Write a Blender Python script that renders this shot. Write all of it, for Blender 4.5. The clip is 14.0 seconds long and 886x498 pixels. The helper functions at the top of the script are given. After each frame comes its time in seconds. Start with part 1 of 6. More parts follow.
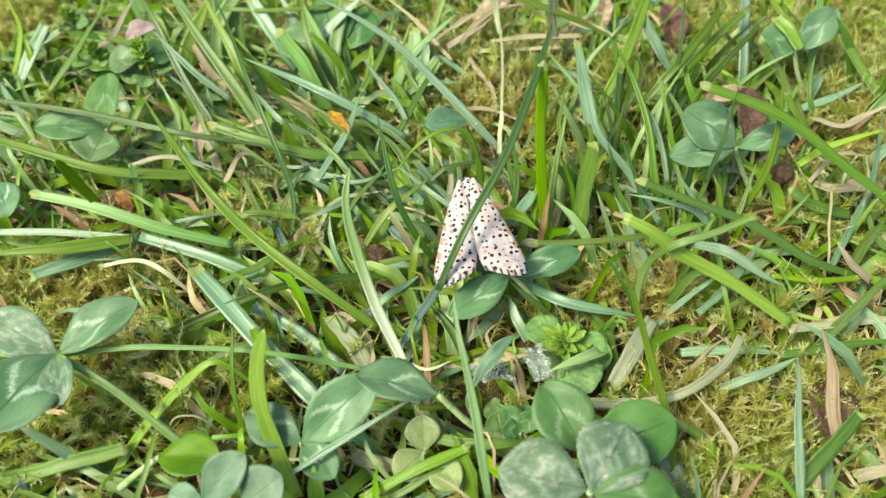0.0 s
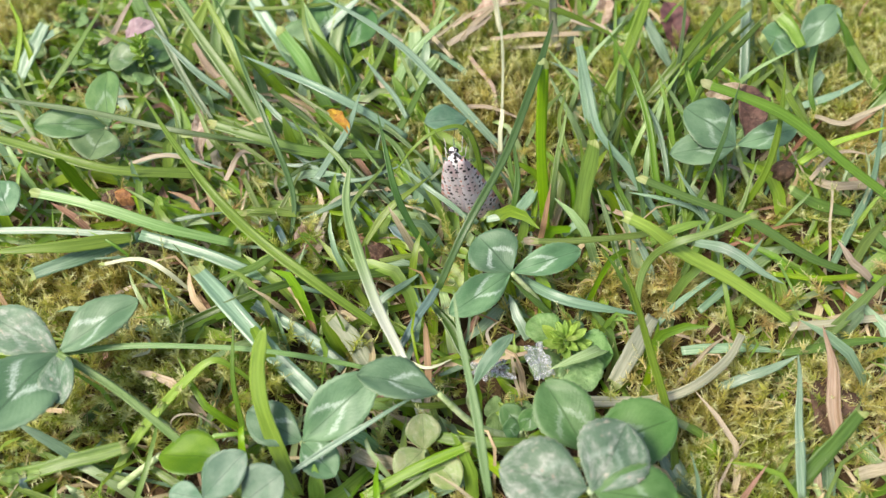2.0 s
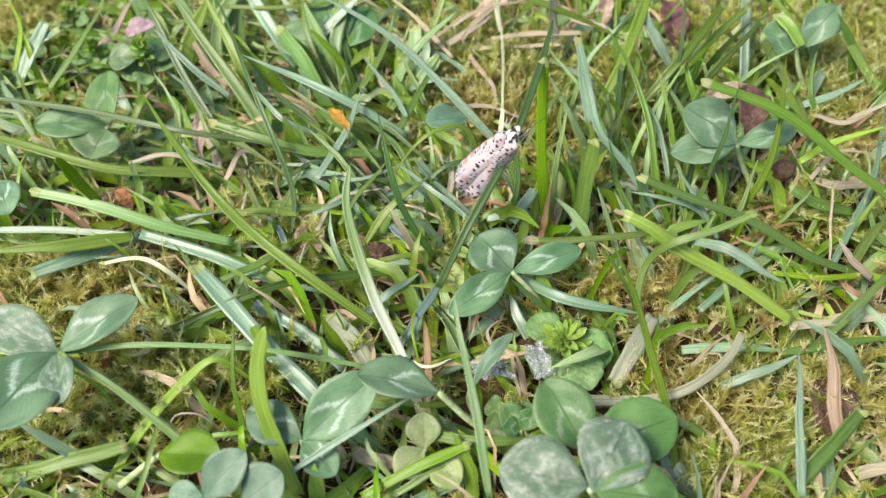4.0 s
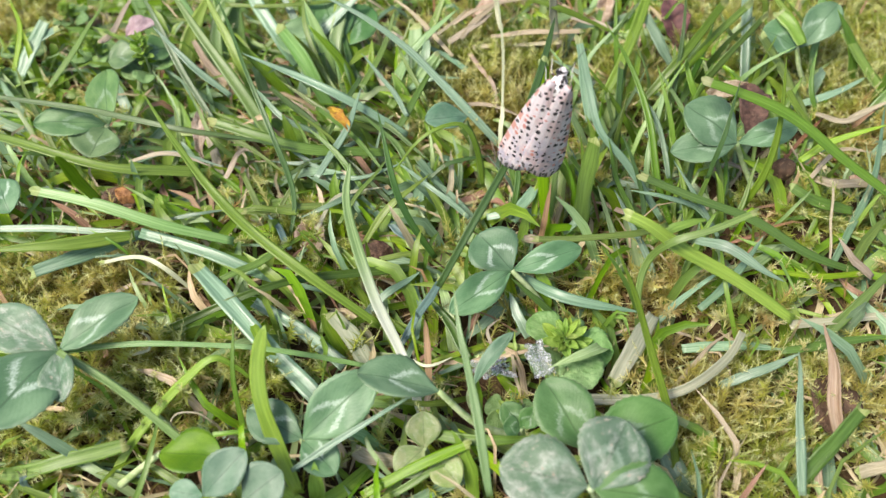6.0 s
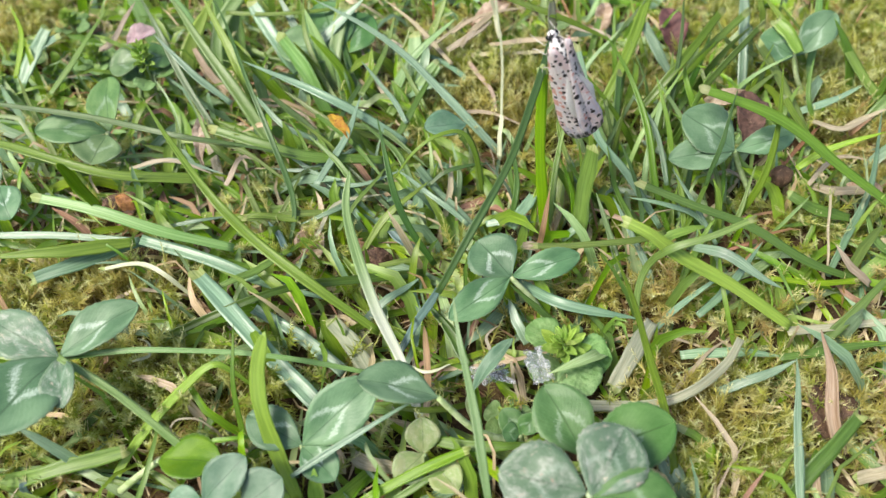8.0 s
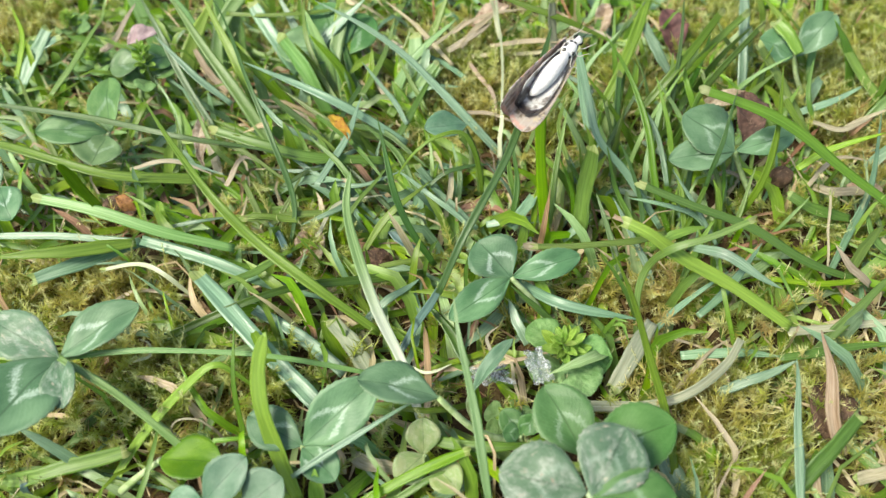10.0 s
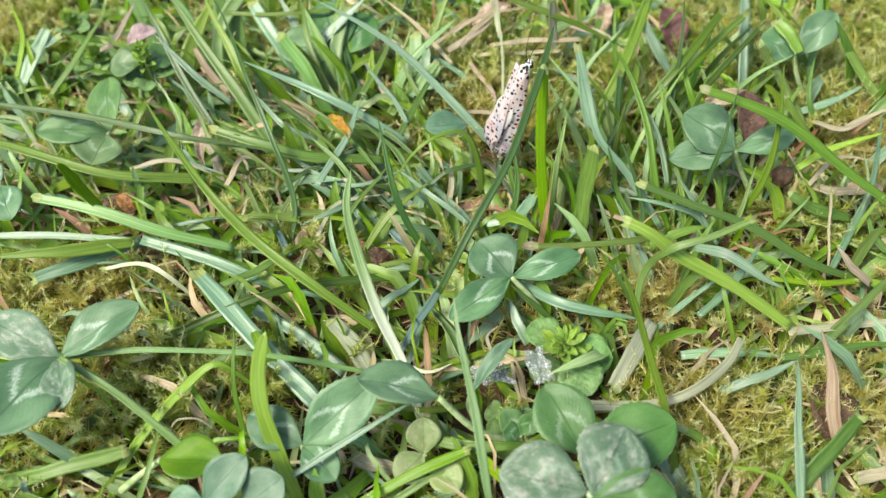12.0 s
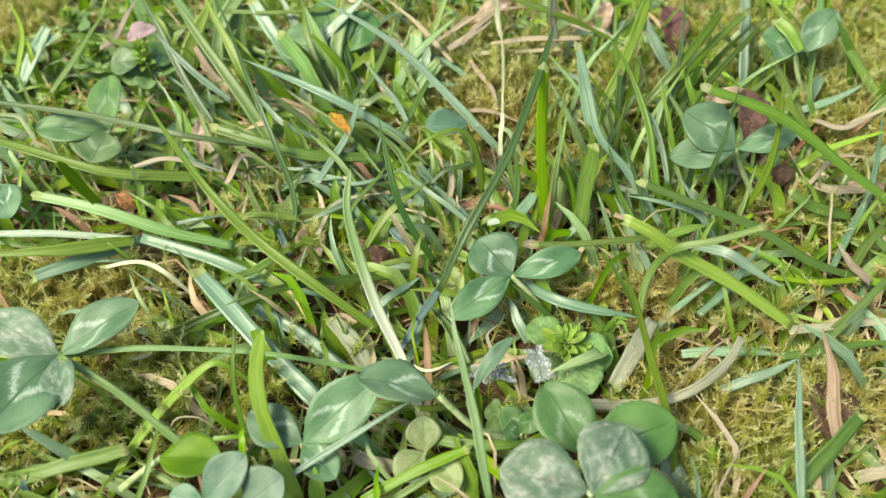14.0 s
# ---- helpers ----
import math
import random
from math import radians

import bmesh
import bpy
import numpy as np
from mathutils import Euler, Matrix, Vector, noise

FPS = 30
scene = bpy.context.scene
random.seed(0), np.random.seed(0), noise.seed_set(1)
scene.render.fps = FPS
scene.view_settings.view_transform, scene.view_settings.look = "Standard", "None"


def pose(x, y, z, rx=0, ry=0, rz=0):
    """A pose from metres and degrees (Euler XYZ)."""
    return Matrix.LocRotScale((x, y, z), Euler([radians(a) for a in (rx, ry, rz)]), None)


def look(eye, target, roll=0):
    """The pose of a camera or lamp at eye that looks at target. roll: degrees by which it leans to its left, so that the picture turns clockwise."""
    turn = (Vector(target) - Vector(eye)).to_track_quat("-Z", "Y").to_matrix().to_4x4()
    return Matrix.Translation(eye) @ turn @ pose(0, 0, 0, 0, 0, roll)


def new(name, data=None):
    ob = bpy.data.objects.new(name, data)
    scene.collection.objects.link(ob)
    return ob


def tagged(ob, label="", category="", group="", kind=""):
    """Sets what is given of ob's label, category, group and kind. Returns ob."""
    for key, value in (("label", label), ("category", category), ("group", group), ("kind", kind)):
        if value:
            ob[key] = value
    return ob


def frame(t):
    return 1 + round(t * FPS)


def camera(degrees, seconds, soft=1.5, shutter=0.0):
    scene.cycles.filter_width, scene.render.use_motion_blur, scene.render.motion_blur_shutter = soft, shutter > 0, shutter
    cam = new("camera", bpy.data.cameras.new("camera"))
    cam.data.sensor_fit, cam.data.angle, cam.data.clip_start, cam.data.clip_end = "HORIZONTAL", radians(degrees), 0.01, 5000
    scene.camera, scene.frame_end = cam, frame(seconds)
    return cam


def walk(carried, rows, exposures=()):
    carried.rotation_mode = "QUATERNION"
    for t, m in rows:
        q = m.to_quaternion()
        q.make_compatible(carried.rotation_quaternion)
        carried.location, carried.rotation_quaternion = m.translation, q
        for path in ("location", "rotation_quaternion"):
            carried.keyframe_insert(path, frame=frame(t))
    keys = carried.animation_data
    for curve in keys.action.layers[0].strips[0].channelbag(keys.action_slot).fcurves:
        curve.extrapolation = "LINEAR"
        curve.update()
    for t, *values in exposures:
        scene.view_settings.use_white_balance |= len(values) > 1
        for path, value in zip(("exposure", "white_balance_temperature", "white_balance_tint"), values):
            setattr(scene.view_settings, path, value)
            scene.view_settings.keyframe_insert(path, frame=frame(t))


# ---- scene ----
# Millimetres are used for the small things; MM turns them into metres.
MM = 0.001

# ---------------------------------------------------------------- camera
cam = camera(60, 14.0, soft=1.35, shutter=0.5)
EXPOSURES = [(0.0, 0.40, 7150, -7), (1.0, 0.40, 6800, 7), (2.5, 0.40, 6500, 15), (6.5, 0.40, 6450, 14), (7.5, 0.40, 6300, 12), (8.2, 0.40, 6450, 12), (10.5, 0.40, 6550, 1), (11.0, 0.40, 6500, 1), (12.5, 0.40, 6700, 5), (13.2, 0.40, 7000, 5), (14.0, 0.40, 6950, 4)]
walk(cam, [
    (0.0, look((-0.00000, -0.08332, 0.09936), (0.00007, -0.00027, -0.00065), 0.06)),
    (0.5, look((-0.00002, -0.08328, 0.09934), (0.00006, -0.00030, -0.00073), 0.05)),
    (1.0, look((0.00001, -0.08329, 0.09929), (0.00004, -0.00037, -0.00083), 0.03)),
    (1.5, look((0.00000, -0.08322, 0.09931), (-0.00000, -0.00042, -0.00091), -0.01)),
    (2.0, look((-0.00001, -0.08322, 0.09932), (-0.00001, -0.00044, -0.00091), -0.01)),
    (2.5, look((-0.00001, -0.08329, 0.09926), (0.00000, -0.00049, -0.00096), -0.00)),
    (3.0, look((0.00006, -0.08330, 0.09920), (-0.00001, -0.00048, -0.00100), -0.06)),
    (5.5, look((0.00002, -0.08320, 0.09923), (-0.00007, -0.00061, -0.00116), -0.07)),
    (6.0, look((0.00003, -0.08316, 0.09920), (-0.00006, -0.00062, -0.00124), -0.08)),
    (6.5, look((0.00005, -0.08317, 0.09924), (-0.00007, -0.00061, -0.00117), -0.09)),
    (7.0, look((0.00006, -0.08337, 0.09943), (0.00002, -0.00029, -0.00055), -0.03)),
    (7.5, look((0.00001, -0.08351, 0.09957), (0.00007, -0.00007, -0.00011), 0.02)),
    (8.0, look((0.00003, -0.08350, 0.09957), (0.00007, -0.00006, -0.00012), 0.01)),
    (10.5, look((-0.00003, -0.08364, 0.09959), (-0.00000, -0.00003, 0.00004), 0.01)),
    (11.0, look((0.00000, -0.08360, 0.09960), (0.00000, -0.00002, 0.00003), 0.00)),
    (11.5, look((0.00003, -0.08362, 0.09957), (-0.00001, -0.00002, 0.00002), -0.02)),
    (12.0, look((-0.00001, -0.08356, 0.09957), (-0.00004, -0.00007, -0.00008), -0.02)),
    (12.5, look((-0.00003, -0.08354, 0.09957), (-0.00004, -0.00007, -0.00010), -0.01)),
    (13.0, look((-0.00002, -0.08355, 0.09953), (-0.00005, -0.00011, -0.00016), -0.01)),
    (13.5, look((-0.00002, -0.08354, 0.09953), (-0.00004, -0.00015, -0.00020), -0.01)),
    (14.0, look((-0.00001, -0.08355, 0.09941), (-0.00007, -0.00018, -0.00034), -0.00)),
], EXPOSURES)
cam.data.dof.use_dof = True
cam.data.dof.focus_distance = 0.115
cam.data.dof.aperture_fstop = 26.0

# ---------------------------------------------------------------- light
SUN_HEIGHT, SUN_TURN = 54.0, -122.0      # degrees above the horizon; from +y towards +x
world = bpy.data.worlds.new("sky")
scene.world = world
world.use_nodes = True
wn = world.node_tree
sky = wn.nodes.new("ShaderNodeTexSky")
sky.sky_type = "NISHITA"
sky.sun_disc = False
sky.sun_elevation = radians(SUN_HEIGHT)
sky.sun_rotation = radians(SUN_TURN)
sky.air_density, sky.dust_density, sky.ozone_density = 1.0, 3.0, 1.0
wn.nodes["Background"].inputs["Strength"].default_value = 0.14
wn.links.new(sky.outputs[0], wn.nodes["Background"].inputs["Color"])
sun = new("sun", bpy.data.lights.new("sun", "SUN"))
sun.data.energy, sun.data.angle, sun.data.color = 3.8, radians(17), (1.0, 0.94, 0.80)
sd = Vector((math.sin(radians(SUN_TURN)) * math.cos(radians(SUN_HEIGHT)), math.cos(radians(SUN_TURN)) * math.cos(radians(SUN_HEIGHT)), math.sin(radians(SUN_HEIGHT))))
sun.matrix_world = look(sd, (0, 0, 0))


# ---------------------------------------------------------------- materials
class Mat:
    """A node material with a few short cuts."""

    def __init__(self, name):
        self.m = bpy.data.materials.new(name)
        self.m.use_nodes = True
        self.t = self.m.node_tree
        self.b = self.t.nodes["Principled BSDF"]
        self.out = self.t.nodes["Material Output"]

    def n(self, kind, operation="", data_type="", blend_type="", interpolation_type=""):
        node = self.t.nodes.new(kind)
        if data_type:
            node.data_type = data_type
        if operation:
            node.operation = operation
        if blend_type:
            node.blend_type = blend_type
        if interpolation_type:
            node.interpolation_type = interpolation_type
        return node

    def put(self, socket, value):
        if isinstance(value, bpy.types.NodeSocket):
            self.t.links.new(value, socket)
        elif isinstance(value, (tuple, list)) and len(value) == 3 and socket.type == "RGBA":
            socket.default_value = (*value, 1)
        else:
            socket.default_value = value

    def math(self, op, a, b=0.0, c=0.0):
        node = self.n("ShaderNodeMath", operation=op)
        for s, v in zip(node.inputs, (a, b, c)):
            self.put(s, v)
        return node.outputs[0]

    def mix(self, f, a, b, mode="MIX"):
        node = self.n("ShaderNodeMix", data_type="RGBA", blend_type=mode)
        self.put(node.inputs[0], f), self.put(node.inputs[6], a), self.put(node.inputs[7], b)
        return node.outputs[2]

    def noise(self, scale, detail=3.0, rough=0.5, vector=None, out=0):
        node = self.n("ShaderNodeTexNoise")
        node.inputs["Scale"].default_value, node.inputs["Detail"].default_value, node.inputs["Roughness"].default_value = scale, detail, rough
        if vector is not None:
            self.put(node.inputs["Vector"], vector)
        return node.outputs[out]

    def ramp(self, f, stops):
        node = self.n("ShaderNodeValToRGB")
        while len(node.color_ramp.elements) < len(stops):
            node.color_ramp.elements.new(0.5)
        for e, (at, col) in zip(node.color_ramp.elements, stops):
            e.position, e.color = at, (*col, 1) if len(col) == 3 else col
        self.put(node.inputs[0], f)
        return node.outputs[0]

    def smooth(self, f, lo, hi):
        node = self.n("ShaderNodeMapRange", interpolation_type="SMOOTHSTEP")
        self.put(node.inputs[0], f)
        node.inputs[1].default_value, node.inputs[2].default_value = lo, hi
        return node.outputs[0]

    def uv(self):
        node = self.n("ShaderNodeSeparateXYZ")
        self.put(node.inputs[0], self.n("ShaderNodeTexCoord").outputs["UV"])
        return node.outputs[0], node.outputs[1]

    def obj(self, stretch=None):
        v = self.n("ShaderNodeTexCoord").outputs["Object"]
        if stretch is None:
            return v
        node = self.n("ShaderNodeMapping")
        node.inputs["Scale"].default_value = stretch
        self.put(node.inputs["Vector"], v)
        return node.outputs[0]

    def random(self):
        return self.n("ShaderNodeObjectInfo").outputs["Random"]

    def island(self):
        return self.n("ShaderNodeNewGeometry").outputs["Random Per Island"]

    def bump(self, height, strength=0.3, distance=0.0002):
        node = self.n("ShaderNodeBump")
        node.inputs["Strength"].default_value, node.inputs["Distance"].default_value = strength, distance
        self.put(node.inputs["Height"], height)
        self.put(self.b.inputs["Normal"], node.outputs[0])

    def vary(self, col, rnd, hue=0.03, val=0.35, sat=0.15):
        """Shift hue, value and saturation by a random number."""
        node = self.n("ShaderNodeHueSaturation")
        self.put(node.inputs["Color"], col)
        self.put(node.inputs["Hue"], self.math("MULTIPLY_ADD", rnd, hue, 0.5 - hue / 2))
        r2 = self.math("FRACT", self.math("MULTIPLY", rnd, 7.31))
        r3 = self.math("FRACT", self.math("MULTIPLY", rnd, 13.7))
        self.put(node.inputs["Value"], self.math("MULTIPLY_ADD", r2, val, 1 - val / 2))
        self.put(node.inputs["Saturation"], self.math("MULTIPLY_ADD", r3, sat, 1 - sat / 2))
        return node.outputs[0]

    def finish(self, col, rough=0.5, thin=0.0, thin_col=None, spec=0.5, coat=0.0):
        self.put(self.b.inputs["Base Color"], col)
        self.put(self.b.inputs["Roughness"], rough)
        self.b.inputs["Specular IOR Level"].default_value = spec
        self.b.inputs["Coat Weight"].default_value = coat
        if thin > 0:
            tr = self.n("ShaderNodeBsdfTranslucent")
            self.put(tr.inputs[0], thin_col if thin_col is not None else col)
            mx = self.n("ShaderNodeMixShader")
            mx.inputs[0].default_value = thin
            self.t.links.new(self.b.outputs[0], mx.inputs[1])
            self.t.links.new(tr.outputs[0], mx.inputs[2])
            self.t.links.new(mx.outputs[0], self.out.inputs[0])
        return self.m


def grass_material(name, dark, light, thin=0.35, rough=0.42, pale_base=0.0, dry=0.0, pick="object"):
    """A blade: long veins, pale midrib, blotches, a paler base, dry specks."""
    k = Mat(name)
    u, v = k.uv()
    rnd = k.random() if pick == "object" else k.island()
    veins = k.math("SINE", k.math("MULTIPLY", u, 26.0))
    vec = k.n("ShaderNodeCombineXYZ")
    k.put(vec.inputs[0], k.math("MULTIPLY", u, 3.0)), k.put(vec.inputs[1], k.math("MULTIPLY", v, 2.2)), k.put(vec.inputs[2], k.math("MULTIPLY", rnd, 40.0))
    blot = k.noise(1.6, 4, 0.6, vec.outputs[0])
    streak_vec = k.n("ShaderNodeCombineXYZ")
    k.put(streak_vec.inputs[0], k.math("MULTIPLY", u, 22.0)), k.put(streak_vec.inputs[1], k.math("MULTIPLY", v, 5.0)), k.put(streak_vec.inputs[2], k.math("MULTIPLY", rnd, 17.0))
    streak = k.noise(1.0, 3, 0.6, streak_vec.outputs[0])
    col = k.mix(k.smooth(blot, 0.3, 0.7), dark, light)
    col = k.mix(k.math("MULTIPLY", k.smooth(streak, 0.40, 0.80), 0.22), col, tuple(min(1, c * 1.35 + 0.03) for c in light))
    rib = k.math("SUBTRACT", 1.0, k.smooth(k.math("ABSOLUTE", u), 0.03, 0.16))
    col = k.mix(k.math("MULTIPLY", rib, 0.2), col, tuple(min(1, c * 1.6 + 0.05) for c in light))
    col = k.vary(col, rnd, 0.035, 0.45, 0.25)
    if pale_base:
        low = k.math("SUBTRACT", 1.0, k.smooth(k.math("ADD", v, k.math("MULTIPLY", blot, 0.15)), pale_base * 0.75, pale_base * 1.35))
        col = k.mix(low, col, k.mix(k.smooth(streak, 0.35, 0.7), (0.56, 0.62, 0.47), (0.76, 0.78, 0.71)))
    if dry:
        spots = k.smooth(k.noise(2.3, 5, 0.7, vec.outputs[0]), 0.62 - dry * 0.3, 0.78)
        col = k.mix(spots, col, (0.42, 0.31, 0.17))
    k.put(k.b.inputs["Sheen Weight"], 0.05)
    k.bump(k.math("ADD", k.math("MULTIPLY", veins, 0.12), k.math("MULTIPLY", streak, 0.7)), 0.25, 0.0001)
    tcol = k.mix(0.5, col, (0.30, 0.52, 0.04), "MIX")
    return k.finish(col, k.math("MULTIPLY_ADD", streak, 0.25, rough - 0.14), thin, tcol, 0.75)


GRASS = {
    "G": grass_material("grass_green", (0.095, 0.185, 0.016), (0.20, 0.33, 0.04), 0.40),
    # yellow-green with the glow of backlit blades put into its colour
    "Y": grass_material("grass_backlit_bright", (0.18, 0.34, 0.012), (0.31, 0.50, 0.03), 0.45),
    "F": grass_material("grass_fresh_lime", (0.21, 0.41, 0.008), (0.34, 0.57, 0.02), 0.45),
    # blue-green, paled so that the colour carries the sky's sheen
    "B": grass_material("grass_blue_green", (0.12, 0.23, 0.13), (0.26, 0.39, 0.25), 0.25, 0.36),
    "D": grass_material("grass_dark", (0.04, 0.10, 0.014), (0.085, 0.17, 0.026), 0.3),
    "W": grass_material("grass_pale_base", (0.13, 0.25, 0.07), (0.25, 0.38, 0.15), 0.3, pale_base=0.55),
    "A": grass_material("dead_blade_grey", (0.19, 0.22, 0.14), (0.34, 0.35, 0.25), 0.25, 0.6, dry=0.25),
    "S": grass_material("straw", (0.33, 0.27, 0.17), (0.52, 0.45, 0.32), 0.25, 0.6, dry=0.12),
    "R": grass_material("dead_blade_brown", (0.34, 0.21, 0.13), (0.52, 0.40, 0.30), 0.2, 0.60, dry=0.2),
    "P": grass_material("stalk_white", (0.46, 0.47, 0.27), (0.64, 0.65, 0.44), 0.25),
    "L": grass_material("grass_pale_green", (0.17, 0.32, 0.08), (0.30, 0.45, 0.17), 0.3),
    "U": grass_material("grass_blue_sheen", (0.06, 0.12, 0.11), (0.12, 0.20, 0.18), 0.15, 0.38),
}
UNDER = [
    grass_material("undergrowth_green", (0.10, 0.20, 0.016), (0.22, 0.36, 0.036), 0.38, pick="island"),
    grass_material("undergrowth_bright", (0.17, 0.31, 0.02), (0.29, 0.46, 0.04), 0.42, pick="island"),
    # undergrowth_blue repeats the blue-green paled for sky sheen
    grass_material("undergrowth_blue", (0.12, 0.23, 0.12), (0.26, 0.39, 0.24), 0.25, pick="island"),
    grass_material("undergrowth_pale", (0.20, 0.33, 0.11), (0.36, 0.48, 0.23), 0.3, pick="island"),
    grass_material("undergrowth_straw", (0.36, 0.26, 0.14), (0.62, 0.52, 0.34), 0.2, 0.60, pick="island"),
    grass_material("undergrowth_brown", (0.14, 0.07, 0.03), (0.36, 0.20, 0.11), 0.15, 0.7, pick="island"),
]


def clover_material(name, dark, light, mark=1.0, worn=0.0):
    """A leaflet: feather veins, a dark crease, a pale ragged chevron, worn or spotted patches."""
    k = Mat(name)
    u, v = k.uv()
    au = k.math("ABSOLUTE", u)
    rnd = k.random()
    vec = k.n("ShaderNodeCombineXYZ")
    k.put(vec.inputs[0], k.math("MULTIPLY", u, 0.6)), k.put(vec.inputs[1], v), k.put(vec.inputs[2], k.math("MULTIPLY", rnd, 30.0))
    big = k.noise(2.5, 4, 0.6, vec.outputs[0])
    fine = k.noise(38.0, 3, 0.6, vec.outputs[0])
    col = k.mix(k.smooth(big, 0.3, 0.7), dark, light)
    vein = k.math("SINE", k.math("ADD", k.math("MULTIPLY", v, 92.0), k.math("MULTIPLY", k.math("POWER", au, 0.8), -46.0)))
    col = k.mix(k.math("MULTIPLY", k.smooth(vein, 0.2, 1.0), 0.07), col, tuple(c * 0.45 for c in dark))
    col = k.mix(k.math("MULTIPLY", k.smooth(fine, 0.45, 0.7), 0.14), col, tuple(min(1, c * 1.3 + 0.02) for c in light))
    rib = k.math("SUBTRACT", 1.0, k.smooth(au, 0.012, 0.045))
    col = k.mix(k.math("MULTIPLY", rib, 0.6), col, tuple(c * 0.5 for c in dark))
    rim = k.smooth(au, 0.93, 1.0)
    col = k.mix(k.math("MULTIPLY", rim, 0.25), col, (0.40, 0.46, 0.30))
    col = k.vary(col, rnd, 0.02, 0.3, 0.2)
    if mark:
        line = k.math("ADD", v, k.math("MULTIPLY", au, 0.46))
        comb = k.math("MULTIPLY", vein, 0.009)
        wob = k.math("MULTIPLY", k.math("SUBTRACT", k.noise(11.0, 5, 0.8, vec.outputs[0]), 0.5), 0.3)
        d = k.math("ABSOLUTE", k.math("SUBTRACT", k.math("ADD", k.math("ADD", line, wob), comb), 0.60))
        band = k.math("SUBTRACT", 1.0, k.smooth(d, 0.01, 0.085))
        band = k.math("MULTIPLY", band, k.math("SUBTRACT", 1.0, k.smooth(au, 0.55, 0.8)))
        band = k.math("MULTIPLY", band, k.smooth(au, 0.02, 0.07))
        band = k.math("MULTIPLY", band, k.math("MULTIPLY_ADD", k.smooth(fine, 0.35, 0.6), 0.5, 0.5))
        col = k.mix(k.math("MULTIPLY", band, 0.85 * mark), col, (0.62, 0.74, 0.62))
    if worn:
        w = k.smooth(k.noise(4.5, 6, 0.75, vec.outputs[0]), 0.50 - 0.06 * worn, 0.70)
        col = k.mix(k.math("MULTIPLY", w, worn * 0.75), col, (0.60, 0.60, 0.54))
        w2 = k.smooth(k.noise(3.2, 5, 0.7, vec.outputs[0]), 0.60, 0.68)
        col = k.mix(k.math("MULTIPLY", w2, worn * 0.8), col, (0.72, 0.58, 0.48))
        w3 = k.smooth(k.noise(9.0, 4, 0.7, vec.outputs[0]), 0.64, 0.70)
        col = k.mix(k.math("MULTIPLY", w3, worn * 0.8), col, (0.40, 0.22, 0.15))
    k.bump(k.math("ADD", k.math("MULTIPLY", vein, 0.16), k.math("MULTIPLY", fine, 1.0)), 0.3, 0.0001)
    tcol = k.mix(0.25, col, (0.22, 0.46, 0.06))
    return k.finish(col, 0.45, 0.2, tcol, 0.5)


CLOVER = {
    "C": clover_material("clover_green", (0.085, 0.19, 0.085), (0.16, 0.29, 0.145), 0.8),
    "N": clover_material("clover_grey_green", (0.085, 0.19, 0.085), (0.16, 0.29, 0.145), 0.45),
    "K": clover_material("clover_deep_green", (0.085, 0.185, 0.06), (0.17, 0.29, 0.11), 0.3),
    "L": clover_material("clover_light", (0.065, 0.175, 0.045), (0.13, 0.265, 0.09), 0.35),
    "Y": clover_material("clover_yellow_green", (0.09, 0.18, 0.012), (0.16, 0.26, 0.025), 0.0),
    "H": clover_material("clover_greyed", (0.08, 0.16, 0.085), (0.16, 0.25, 0.155), 0.3, 0.75),
    "O": clover_material("clover_yellowing", (0.18, 0.28, 0.08), (0.33, 0.37, 0.17), 0.0, 0.35),
    "U": clover_material("clover_under_grey", (0.09, 0.20, 0.11), (0.18, 0.30, 0.19), 0.0, 0.1),
}


def stalk_material(name, a, b):
    k = Mat(name)
    u, v = k.uv()
    col = k.vary(k.mix(k.smooth(k.noise(900.0, 3, 0.6, k.obj()), 0.35, 0.65), a, b), k.random(), 0.02, 0.25, 0.2)
    k.bump(k.noise(2500.0, 2, 0.6, k.obj()), 0.3, 0.0001)
    return k.finish(col, 0.45, 0.2, None, 0.5)


STALK = stalk_material("clover_stalk", (0.32, 0.44, 0.18), (0.50, 0.60, 0.34))
STALK_RED = stalk_material("reddish_stalk", (0.30, 0.16, 0.10), (0.42, 0.30, 0.20))


def moss_material():
    """Per shoot a colour of its own; depth shade painted brown on the feet, light painted on the pale tips."""
    k = Mat("moss_yellow_green")
    rnd, along = k.uv()
    p = k.obj()
    col = k.ramp(rnd, [(0.0, (0.19, 0.27, 0.035)), (0.3, (0.36, 0.44, 0.07)), (0.65, (0.57, 0.58, 0.15)), (0.88, (0.76, 0.78, 0.38)), (1.0, (0.50, 0.34, 0.14))])
    col = k.mix(k.math("MULTIPLY", k.smooth(k.noise(42.0, 3, 0.6, p), 0.46, 0.62), 0.5), col, (0.62, 0.46, 0.17))
    # feet darkened for shade deep in the cushion, tips paled as if lit
    col = k.mix(k.math("SUBTRACT", 1.0, k.smooth(along, 0.0, 0.36)), col, (0.18, 0.125, 0.035))
    col = k.mix(k.math("MULTIPLY", k.smooth(along, 0.6, 1.0), 0.8), col, (0.84, 0.86, 0.48))
    col = k.vary(col, k.island(), 0.02, 0.3, 0.2)
    return k.finish(col, 0.42, 0.45, k.mix(0.3, col, (0.70, 0.72, 0.16)), 0.5)


